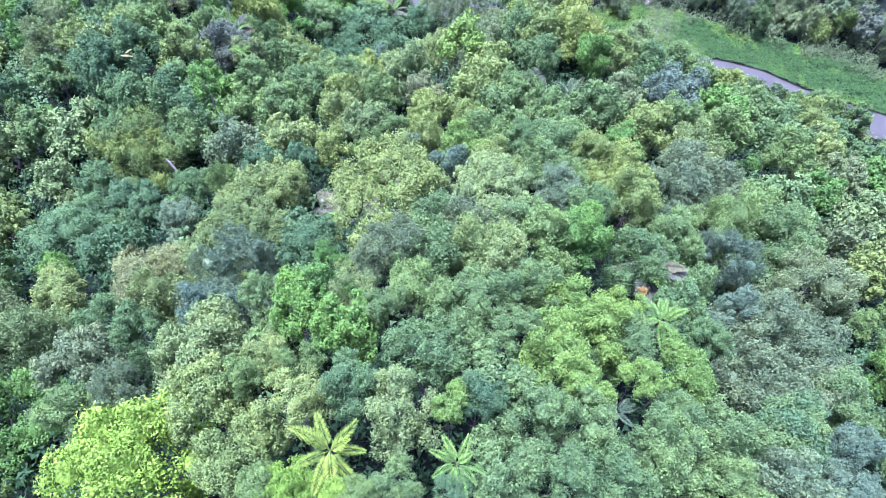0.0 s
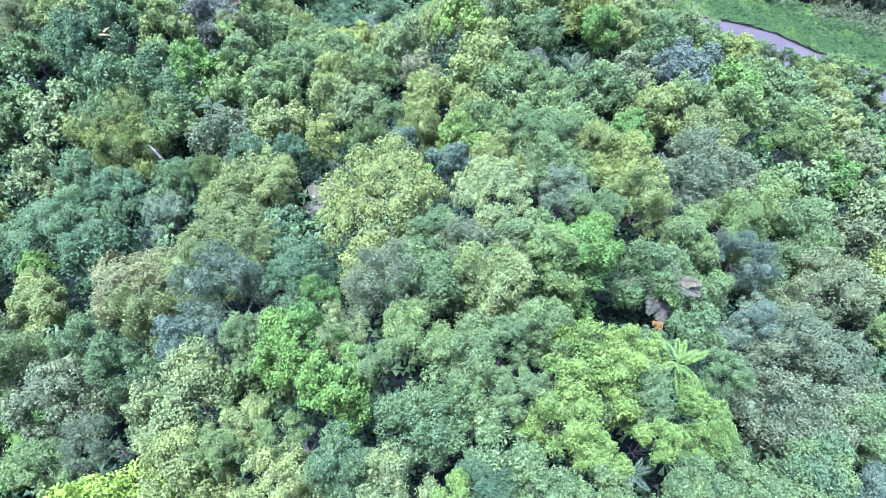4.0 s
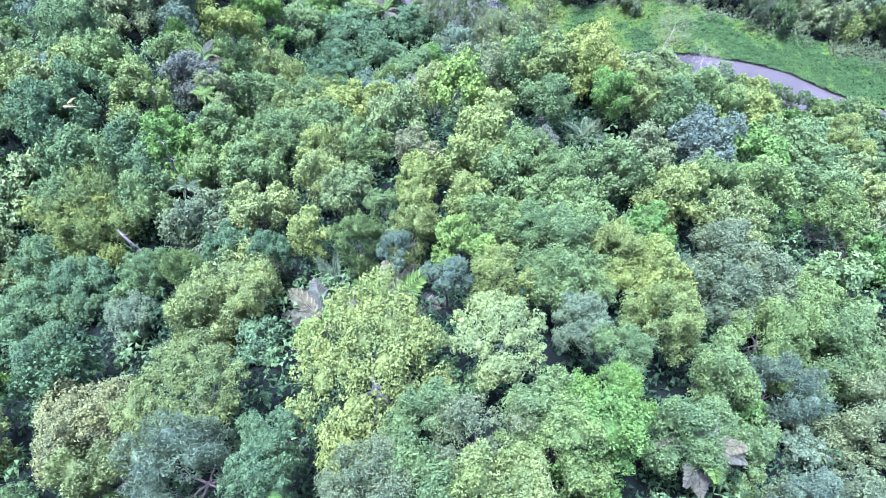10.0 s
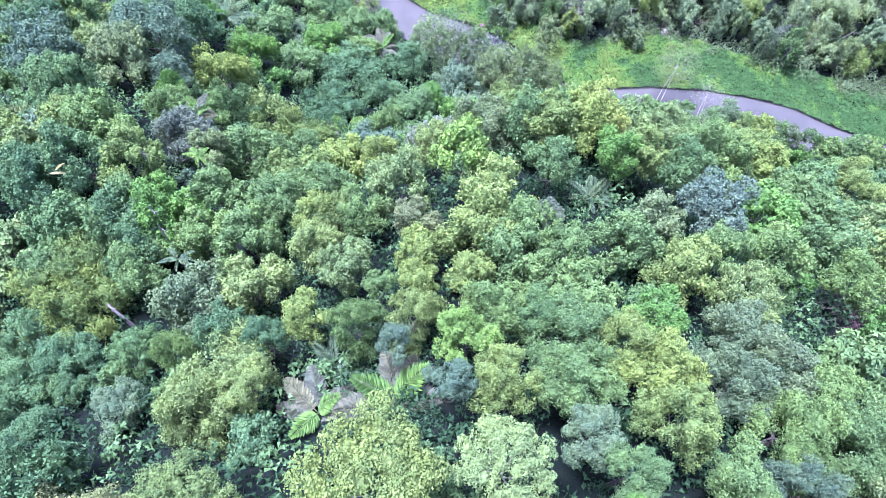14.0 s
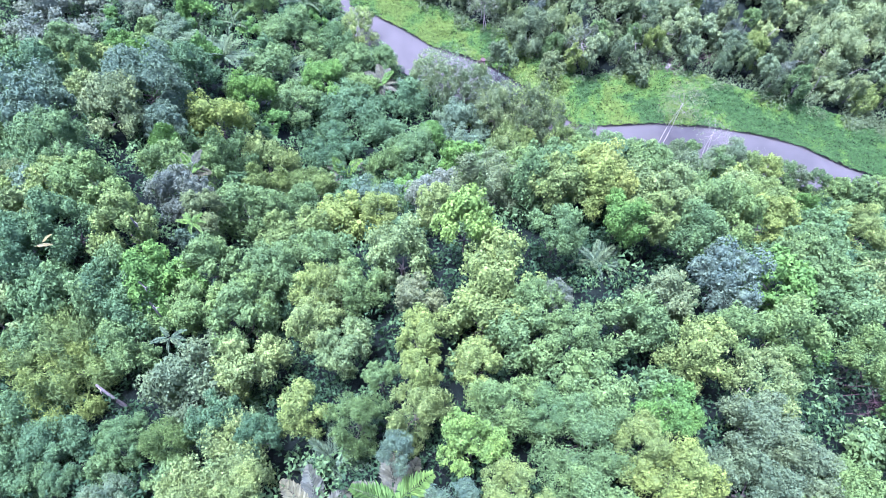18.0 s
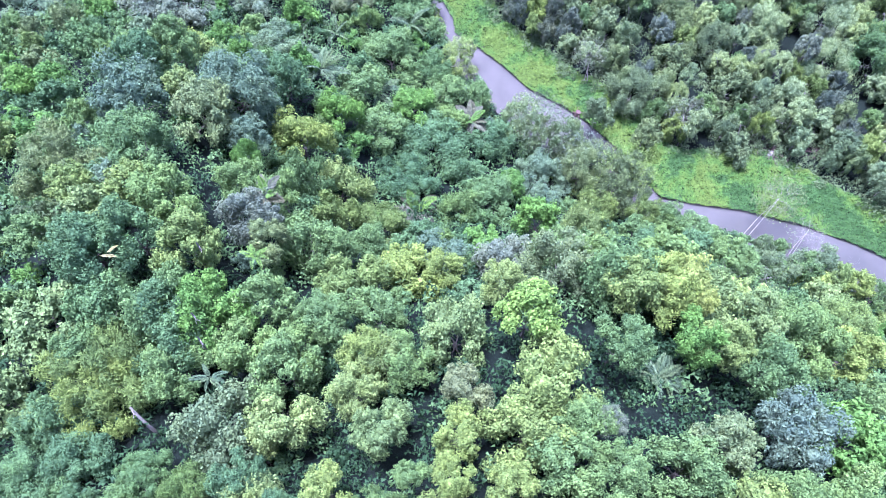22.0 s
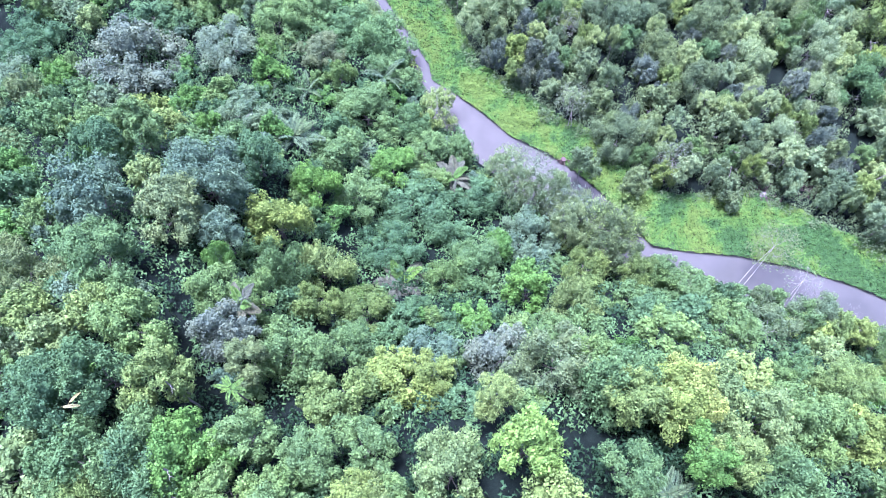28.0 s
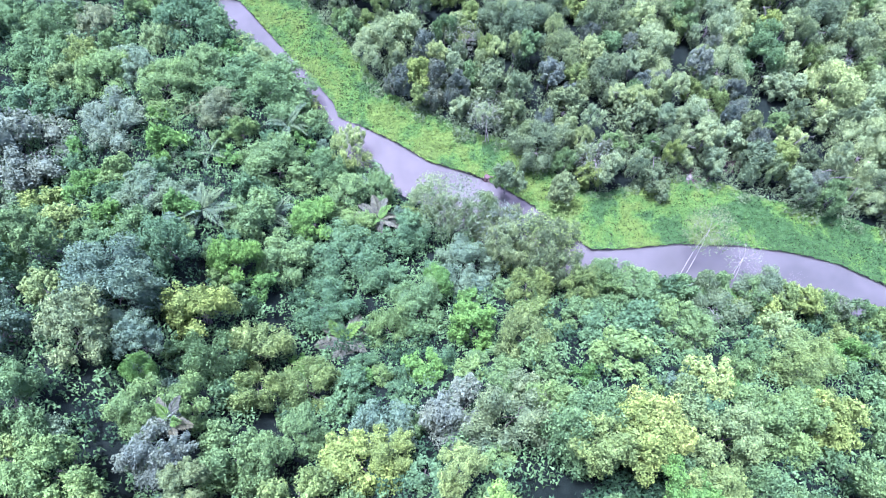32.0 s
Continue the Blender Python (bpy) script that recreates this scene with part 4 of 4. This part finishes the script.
def undergrowth():
    # "shade" shrubs darken the canopy gaps by leaf colour; "deep" ones are plain foliage
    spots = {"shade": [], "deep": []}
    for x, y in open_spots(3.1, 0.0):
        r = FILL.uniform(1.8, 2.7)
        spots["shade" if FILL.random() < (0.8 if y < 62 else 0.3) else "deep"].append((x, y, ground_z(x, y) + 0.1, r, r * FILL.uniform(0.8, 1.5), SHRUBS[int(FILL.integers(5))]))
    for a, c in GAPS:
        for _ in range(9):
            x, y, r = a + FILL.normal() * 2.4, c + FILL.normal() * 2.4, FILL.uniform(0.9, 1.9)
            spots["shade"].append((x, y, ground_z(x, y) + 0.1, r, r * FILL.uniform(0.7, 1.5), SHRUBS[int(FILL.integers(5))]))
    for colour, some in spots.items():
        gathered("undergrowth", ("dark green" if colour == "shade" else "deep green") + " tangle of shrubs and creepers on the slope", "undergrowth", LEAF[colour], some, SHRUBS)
    some = []
    for _ in range(900):
        x, y = FILL.uniform(-30, 100), FILL.uniform(90, 185)
        if y > line_y(WEED_EDGE, x) - 0.5:
            r = FILL.uniform(1.2, 2.4)
            some.append((x, y, ground_z(x, y), r, r * FILL.uniform(0.7, 1.5), SHRUBS[int(FILL.integers(5))]))
    for _ in range(560):
        x = FILL.uniform(-34, 100)
        y = line_y(WEED_EDGE, x) + FILL.uniform(-0.3, 12.0)
        r = FILL.uniform(0.8, 2.0)
        some.append((x, y, ground_z(x, y), r, r * FILL.uniform(0.8, 1.7), SHRUBS[int(FILL.integers(5))]))
    gathered("undergrowth", "grey-green scrub under the swamp wood", "undergrowth", LEAF["grey"], some, SHRUBS)
    some = []
    for _ in range(420):
        y = FILL.uniform(120, 260)
        x = FILL.uniform(-170, 170)
        if abs(x) < 95 and y < 175 or line_y(NEAR_BANK, x) - 2 < y < line_y(WEED_EDGE, x):
            continue
        r = FILL.uniform(2.5, 4.5)
        some.append((x, y, ground_z(x, y) + 4.5, r, r, SHRUBS[int(FILL.integers(5))]))
    gathered("far_woods", "distant green woods on both banks of the river", "woods", LEAF["deep"], some, SHRUBS)


undergrowth()


def bank_thicket():
    """Shrubs leaning over the water along the near bank."""
    spots = {"green": [], "olive": [], "deep": []}
    for _ in range(330):
        x = FILL.uniform(-48, 100)
        r = FILL.uniform(0.8, 2.1)
        y = line_y(NEAR_BANK, x) - FILL.uniform(-0.2, 4.0)
        spots[str(FILL.choice(list(spots)))].append((x, y, 0.3 + max(0.0, ground_z(x, y)), r, r * FILL.uniform(0.7, 1.4), SHRUBS[int(FILL.integers(5))]))
    for colour, some in spots.items():
        gathered("bank_thicket", WORDS[colour] + " shrubs leaning over the river edge", "thicket", LEAF[colour], some, SHRUBS)


bank_thicket()


def weed_mat():
    """Floating weed and grass along the far bank."""
    n = 190000
    x = FILL.uniform(-60, 100, n)
    near = np.interp(x, [p[0] for p in FAR_BANK], [p[1] for p in FAR_BANK]) - 0.4
    far = np.interp(x, [p[0] for p in WEED_EDGE], [p[1] for p in WEED_EDGE]) + 1.5
    y = near + (far - near) * FILL.uniform(0, 1, n)
    lump = np.array([(noise.noise((a * 0.45, b * 0.45, 0.0)) + 0.6 * noise.noise((a * 1.3, b * 1.3, 2.0))) for a, b in zip(x, y)])
    z = np.array([max(0.05, ground_z(a, b)) for a, b in zip(x, y)]) + 0.12 + 0.7 * np.clip(lump + 0.3, 0, 1) + FILL.uniform(0, 0.2, n)
    at = np.stack([x, y, z], 1)
    normal = FILL.normal(size=(n, 3)) * 0.6 + [0, 0, 1]
    patch = np.array([noise.noise((a * 0.16, c * 0.16, 3.0)) + 0.5 * noise.noise((a * 0.6, c * 0.6, 7.0)) for a, c in zip(x, y)]) + FILL.normal(size=n) * 0.12
    patch = patch - np.clip((x - 42) * 0.03, 0, 0.5)
    for some, colour, label in ((patch < -0.22, "weeddark", "dark green clumps of floating weed along the far bank"), ((patch < 0.12) & (patch >= -0.22), "weed", "bright green floating weed and grass along the far bank"), (patch >= 0.12, "weedlight", "yellow-green patches of floating weed along the far bank")):
        ob = new("weed_mat", mesh_of("weed_mat", *leaf_sheet(at[some], normal[some], 0.34, 0.2, 0.1, FILL)))
        ob.data.materials[0] = LEAF[colour]
        tagged(ob, label, "weed", kind="stuff")


weed_mat()


# ---- dead wood ----
def bare_tree(name, x, y, base, height, lean, spread, depth, material, label, seed, thick=0.03, limbs=5):
    rng = np.random.default_rng(seed)
    thing = new(name)
    thing.matrix_basis = pose(x, y, base)
    tagged(thing, label, "dead tree")
    verts, faces = [], []
    tip = Vector((lean[0], lean[1], height * 0.55))
    limb(verts, faces, (0, 0, -0.4), tip * 0.5, height * thick, height * thick * 0.75, 7)
    limb(verts, faces, tip * 0.5, tip, height * thick * 0.75, height * thick * 0.5, 7)
    part("trunk", mesh_of("trunk", verts, faces, True), material, thing)
    for i in range(limbs):
        verts, faces = [], []
        w = i * 6.283 / limbs + rng.uniform(0, 0.8)
        way = Vector((math.cos(w) * spread, math.sin(w) * spread, rng.uniform(0.4, 1.1))).normalized()
        branching(verts, faces, tip * rng.uniform(0.6, 1.0), way, height * rng.uniform(0.22, 0.32), height * thick * 0.3, depth, rng, 0.6, 0.12)
        part("branch", mesh_of("branch", verts, faces), material, thing)
    return thing



def wispy_tree(x, y, top, radius, lean, stems, colour, leaves, label, seed, bark=PALE_BARK):
    """A thin riverside tree: bare pale stems, a haze of fine twigs and scattered small leaves."""
    rng = np.random.default_rng(seed)
    thing = new("riverside_tree")
    base = max(-0.3, ground_z(x, y))
    thing.matrix_basis = pose(x, y, base)
    tagged(thing, label, "tree", "wispy trees by the river")
    h = top - base
    mid = Vector((lean[0], lean[1], h - radius))
    for k in range(stems):
        verts, faces = [], []
        foot = Vector(((k - stems / 2) * 0.8, rng.normal() * 0.3, -0.3))
        bend = foot.lerp(mid, 0.5) + Vector(rng.normal(size=3)) * 0.25
        limb(verts, faces, foot, bend, 0.07, 0.06, 7)
        limb(verts, faces, bend, mid, 0.06, 0.04, 7)
        part("trunk", mesh_of("trunk", verts, faces, True), bark, thing)
    for k in range(7):
        verts, faces = [], []
        w = k * 0.9 + rng.uniform(0, 0.6)
        way = Vector((math.cos(w), math.sin(w), rng.uniform(0.3, 1.2))).normalized()
        branching(verts, faces, mid * rng.uniform(0.85, 1.0), way, radius * 0.42, 0.026, 4, rng, 0.75, 0.1)
        part("branch", mesh_of("branch", verts, faces), bark, thing)
    at = rng.normal(size=(leaves, 3))
    at *= (rng.uniform(0.3, 1.0, leaves) ** 0.6 / np.linalg.norm(at, axis=1))[:, None]
    at = at * [radius, radius, radius * 1.1]
    keep = np.array([noise.noise(tuple(p * 1.1 + seed)) > -0.05 for p in at])
    at = at[keep] + np.array(mid)
    part("foliage", mesh_of("foliage", *leaf_sheet(at, rng.normal(size=(len(at), 3)) + [0, 0, 0.8], 0.4, 0.16, 0.6, rng)), LEAF[colour], thing)


def snag(x, y, top, radius, lean, material, label):
    base = ground_z(x, y)
    thing = new("dead_tree")
    thing.matrix_basis = pose(x, y, base)
    tagged(thing, label, "dead tree")
    verts, faces = [], []
    h = top - base
    for i in range(7):
        u = i / 6
        for a in range(8):
            w, r = a * 0.7854, radius * (1.15 - 0.6 * u)
            verts.append((lean[0] * u * u + r * math.cos(w), lean[1] * u * u + r * math.sin(w), h * u - 0.2))
    faces = [(i * 8 + a, i * 8 + (a + 1) % 8, i * 8 + 8 + (a + 1) % 8, i * 8 + 8 + a) for i in range(6) for a in range(8)]
    last = Vector((lean[0], lean[1], h - 0.2))
    part("stem", mesh_of("stem", verts, faces, True), material, thing)
    verts, faces = [], []
    branching(verts, faces, last - Vector((0, 0, h * 0.08)), Vector((0.6, -0.5, 0.6)).normalized(), 1.0, radius * 0.3, 1, np.random.default_rng(4))
    part("branch", mesh_of("branch", verts, faces), material, thing)


def stump(x, y):
    thing = new("drift_stump")
    thing.matrix_basis = pose(x, y, -0.2)
    tagged(thing, "reddish brown drift stump at the weed edge", "stump")
    verts, faces = [], []
    limb(verts, faces, (0, 0, 0), (0.2, 0.1, 1.1), 0.7, 0.5, 9)
    part("stump_body", mesh_of("stump_body", verts, faces), DEADWOOD, thing)
    for i in range(4):
        verts, faces = [], []
        branching(verts, faces, Vector((0.1, 0.1, 0.6)), Vector((math.cos(i * 1.7), math.sin(i * 1.7), 0.4)).normalized(), 1.0, 0.13, 1, np.random.default_rng(i))
        part("root", mesh_of("root", verts, faces), DEADWOOD, thing)


def boulder(x, y):
    bm = bmesh.new()
    bmesh.ops.create_icosphere(bm, subdivisions=3, radius=0.8)
    for v in bm.verts:
        v.co *= 1 + 0.25 * noise.noise(v.co * 1.4)
        v.co.z *= 0.7
    data = bpy.data.meshes.new("boulder")
    bm.to_mesh(data)
    bm.free()
    data.materials.append(TWIG)
    ob = new("boulder", data)
    ob.matrix_basis = pose(x, y, ground_z(x, y) + 0.3)
    tagged(ob, "pinkish grey rounded boulder at the edge of the weed", "boulder")


def brush_heap(x, y, seed):
    rng = np.random.default_rng(seed)
    verts, faces = [], []
    for _ in range(70):
        a = Vector((rng.normal() * 1.1, rng.normal() * 0.8, rng.uniform(0.1, 0.7)))
        w = Vector((rng.normal(), rng.normal(), rng.normal() * 0.35)).normalized()
        limb(verts, faces, a, a + w * rng.uniform(0.8, 1.9), 0.05, 0.025, 4)
    ob = new("brush_heap", mesh_of("brush_heap", verts, faces))
    ob.data.materials[0] = DEADWOOD
    ob.matrix_basis = pose(x, y, ground_z(x, y) + 0.1)
    tagged(ob, "heap of dead red-brown brush on the far bank", "brushwood", kind="stuff")


snag(-30.7, 42.9, 52.3, 0.21, (-1.6, 1.4), PALE_BARK, "pale smooth bare trunk rising between the crowns")
snag(-28.2, 52.8, 55.1, 0.14, (-0.5, 0.6), PALE_BARK, "thin pale dead stem among dark foliage")
snag(-31.9, 60.6, 53.4, 0.12, (0.5, 0.3), PALE_BARK, "thin pale dead stem among dark foliage")
snag(-27.8, 51.0, 55.3, 0.12, (0.5, 0.3), PALE_BARK, "thin pale dead stem among dark foliage")
bare_tree("bare_tree", 39.9, 44.1, ground_z(39.9, 44.1), max(3.0, 51.9 - ground_z(39.9, 44.1)), (0.8, -0.6), 1.1, 3, DEADWOOD, "red-brown dead shrub in a dark gap", 40, 0.008, 8)
bare_tree("bare_tree", 41.2, 43.3, ground_z(41.2, 43.3), max(3.0, 51.4 - ground_z(41.2, 43.3)), (0.8, -0.6), 1.1, 3, DEADWOOD, "red-brown dead shrub in a dark gap", 41, 0.008, 8)
bare_tree("bare_tree", 39.0, 42.1, ground_z(39.0, 42.1), max(3.0, 50.8 - ground_z(39.0, 42.1)), (0.8, -0.6), 1.1, 3, DEADWOOD, "red-brown dead shrub in a dark gap", 42, 0.008, 8)
bare_tree("bare_tree", 40.8, 45.1, ground_z(40.8, 45.1), max(3.0, 51.7 - ground_z(40.8, 45.1)), (0.8, -0.6), 1.1, 3, DEADWOOD, "red-brown dead shrub in a dark gap", 43, 0.008, 8)
bare_tree("bare_tree", -0.2, 10.4, ground_z(-0.2, 10.4), max(3.0, 92.3 - ground_z(-0.2, 10.4)), (0.6, -0.4), 0.9, 2, TWIG, "bleached leafless branches in the canopy", 2, 0.0035, 6)
bare_tree("bare_tree", -18.7, 12.5, ground_z(-18.7, 12.5), max(3.0, 80.7 - ground_z(-18.7, 12.5)), (0.6, -0.4), 0.9, 2, TWIG, "bleached brownish dead shrub", 3, 0.0035, 6)
bare_tree("bare_tree", -5.0, 23.2, ground_z(-5.0, 23.2), max(3.0, 72.5 - ground_z(-5.0, 23.2)), (0.6, -0.4), 0.9, 2, PALE_BARK, "pale forking branches below an umbrella crown", 6, 0.0035, 6)
bare_tree("bare_tree", -1.1, 36.3, ground_z(-1.1, 36.3), max(3.0, 62.3 - ground_z(-1.1, 36.3)), (0.6, -0.4), 0.9, 2, TWIG, "bleached leafless branches in a gap", 7, 0.0035, 6)
bare_tree("bare_tree", 28.6, 43.4, ground_z(28.6, 43.4), max(3.0, 58.3 - ground_z(28.6, 43.4)), (0.6, -0.4), 0.9, 2, PALE_BARK, "pale branches in thin foliage", 8, 0.0035, 6)
bare_tree("bare_tree", 39.4, 89.9, ground_z(39.4, 89.9), max(3.0, 12.5 - ground_z(39.4, 89.9)), (0.6, -0.4), 0.9, 2, TWIG, "bleached bare tree by the river", 9, 0.0035, 6)
bare_tree("bare_tree", 32.4, 82.1, ground_z(32.4, 82.1), max(3.0, 25.8 - ground_z(32.4, 82.1)), (0.6, -0.4), 0.9, 2, TWIG, "bleached bare tree by the river", 10, 0.0035, 6)
bare_tree("bare_tree", 52.7, 97.2, -0.2, 6, (0.3, 1.8), 0.8, 3, TWIG, "grey leafless shrub at the water edge", 11, 0.006, 8)
bare_tree("bare_tree", 59.0, 96.3, -0.2, 4, (0.2, 0.4), 0.8, 3, TWIG, "grey leafless shrub at the water edge", 12, 0.006, 8)
bare_tree("bare_tree", 78.9, 140.0, -0.2, 9, (1.0, 2.0), 0.8, 3, TWIG, "fallen grey dead tree in the swamp wood", 13, 0.006, 8)
bare_tree("bare_tree", 78.1, 109.5, -0.2, 6, (-2.0, -1.0), 0.8, 3, TWIG, "leaning grey dead stems on the far bank", 14, 0.006, 8)
bare_tree("bare_tree", 70.8, 113.2, -0.2, 6, (-2.0, -1.0), 0.8, 3, TWIG, "leaning grey dead stems on the far bank", 15, 0.006, 8)
wispy_tree(-0.1, 108.7, 14.7, 6.2, (1.4, 2.0), 2, "grey", 5600, "wispy grey-green tree leaning over the river", 1)
wispy_tree(15.6, 100.6, 14.8, 6.3, (1.4, 3.2), 3, "olive", 4600, "wispy olive tree leaning over the river", 2)
wispy_tree(-2.8, 112.9, 8.6, 3.6, (1.1, 2.8), 2, "pale", 2400, "pale yellowish shrubby tree at the river edge", 3)
wispy_tree(8.0, 104.9, 11.5, 4.5, (1.5, 2.5), 2, "silver", 2600, "misty grey thin-leaved tree at the river edge", 9)
wispy_tree(40.8, 99.0, 12.0, 4.5, (3.5, 5.9), 2, "cream", 2600, "pale birch-like tree with two white trunks leaning over the river", 4)
wispy_tree(49.9, 97.9, 7.8, 3.8, (0.6, 3.0), 2, "silver", 420, "grey leafless twiggy tree over the water", 5, TWIG)
wispy_tree(28.6, 115.8, 10.3, 3.8, (-1.6, 3.7), 2, "silver", 1500, "grey-white bushy tree at the edge of the swamp wood", 6, TWIG)
wispy_tree(9.3, 127.0, 10.1, 3.6, (-0.7, 2.6), 2, "silver", 1500, "grey-white bushy tree at the edge of the swamp wood", 7, TWIG)
wispy_tree(5.7, 142.6, 10.7, 4.2, (-0.3, 4.2), 2, "silver", 1500, "grey-white bushy tree at the edge of the swamp wood", 8, TWIG)
snag(62.1, 120.9, 7.9, 0.09, (2.7, 1.0), PALE_BARK, "thin pale leaning dead stem in the swamp wood")
snag(84.6, 148.6, 6.8, 0.09, (2.7, 0.6), PALE_BARK, "thin pale leaning dead stem in the swamp wood")
snag(82.4, 145.1, 6.8, 0.09, (-1.5, 0.2), PALE_BARK, "thin pale leaning dead stem in the swamp wood")
snag(65.9, 150.2, 6.2, 0.09, (-1.3, 1.7), PALE_BARK, "thin pale leaning dead stem in the swamp wood")
snag(74.9, 143.7, 7.7, 0.09, (-2.2, 0.5), PALE_BARK, "thin pale leaning dead stem in the swamp wood")
snag(42.2, 152.3, 7.9, 0.09, (-1.7, -1.1), PALE_BARK, "thin pale leaning dead stem in the swamp wood")
snag(77.3, 113.4, 6.3, 0.09, (2.8, 0.2), PALE_BARK, "thin pale leaning dead stem in the swamp wood")
snag(69.7, 142.0, 8.3, 0.09, (1.1, 1.9), PALE_BARK, "thin pale leaning dead stem in the swamp wood")
snag(79.8, 137.2, 6.6, 0.09, (-2.0, -1.4), PALE_BARK, "thin pale leaning dead stem in the swamp wood")
snag(36.9, 139.6, 7.2, 0.09, (-3.0, 0.7), PALE_BARK, "thin pale leaning dead stem in the swamp wood")
snag(51.6, 138.4, 7.8, 0.09, (-0.1, -0.7), PALE_BARK, "thin pale leaning dead stem in the swamp wood")
snag(55.5, 122.1, 5.7, 0.09, (2.9, -1.9), PALE_BARK, "thin pale leaning dead stem in the swamp wood")
snag(67.0, 116.5, 5.6, 0.09, (1.7, -0.5), PALE_BARK, "thin pale leaning dead stem in the swamp wood")
snag(66.7, 150.6, 5.6, 0.09, (-1.9, 1.8), PALE_BARK, "thin pale leaning dead stem in the swamp wood")
snag(41.0, 121.3, 8.2, 0.09, (2.7, -0.6), PALE_BARK, "thin pale leaning dead stem in the swamp wood")
snag(50.7, 129.7, 7.6, 0.09, (-2.4, 1.0), PALE_BARK, "thin pale leaning dead stem in the swamp wood")
snag(69.4, 115.9, 5.5, 0.09, (2.7, -1.6), PALE_BARK, "thin pale leaning dead stem in the swamp wood")
snag(49.3, 126.3, 8.2, 0.09, (-1.0, 1.7), PALE_BARK, "thin pale leaning dead stem in the swamp wood")
snag(62.2, 137.4, 6.5, 0.09, (-1.9, -1.7), PALE_BARK, "thin pale leaning dead stem in the swamp wood")
snag(39.0, 123.9, 8.4, 0.09, (-2.0, -1.8), PALE_BARK, "thin pale leaning dead stem in the swamp wood")
snag(78.7, 124.8, 6.6, 0.09, (-1.6, 0.4), PALE_BARK, "thin pale leaning dead stem in the swamp wood")
snag(74.8, 131.3, 6.7, 0.09, (-2.7, 1.7), PALE_BARK, "thin pale leaning dead stem in the swamp wood")
snag(34.1, 132.0, 7.9, 0.09, (-2.2, 0.9), PALE_BARK, "thin pale leaning dead stem in the swamp wood")
snag(76.1, 121.6, 7.9, 0.09, (-2.4, -0.3), PALE_BARK, "thin pale leaning dead stem in the swamp wood")
snag(38.0, 118.0, 6.2, 0.09, (-0.3, 2.0), PALE_BARK, "thin pale leaning dead stem in the swamp wood")
snag(71.7, 110.8, 6.8, 0.09, (-0.1, 0.9), PALE_BARK, "thin pale leaning dead stem in the swamp wood")
dead_frond(24.1, 22.9, 67.5, 2.1, 40, 60, "paledry", "bleached dead frond hanging in the canopy")
dead_frond(-39.3, 57.1, 54.8, 1.6, 20, 10, "paledry", "pale dry fan of dead frond in the canopy")
dead_frond(-38.8, 57.5, 54.6, 1.4, 70, 5, "paledry", "pale dry fan of dead frond in the canopy")
grow(11.1, 15.3, 85.7, 0.27, "lumpy", "orange")
grow(24.2, 17.6, 75.5, 0.35, "lumpy", "orange")
boulder(19.2, 121.0)
boulder(45.1, 117.7)
brush_heap(45.2, 117.6, 1215)
brush_heap(43.6, 119.8, 1195)
brush_heap(53.2, 119.9, 1285)
stump(8.2, 120.1)
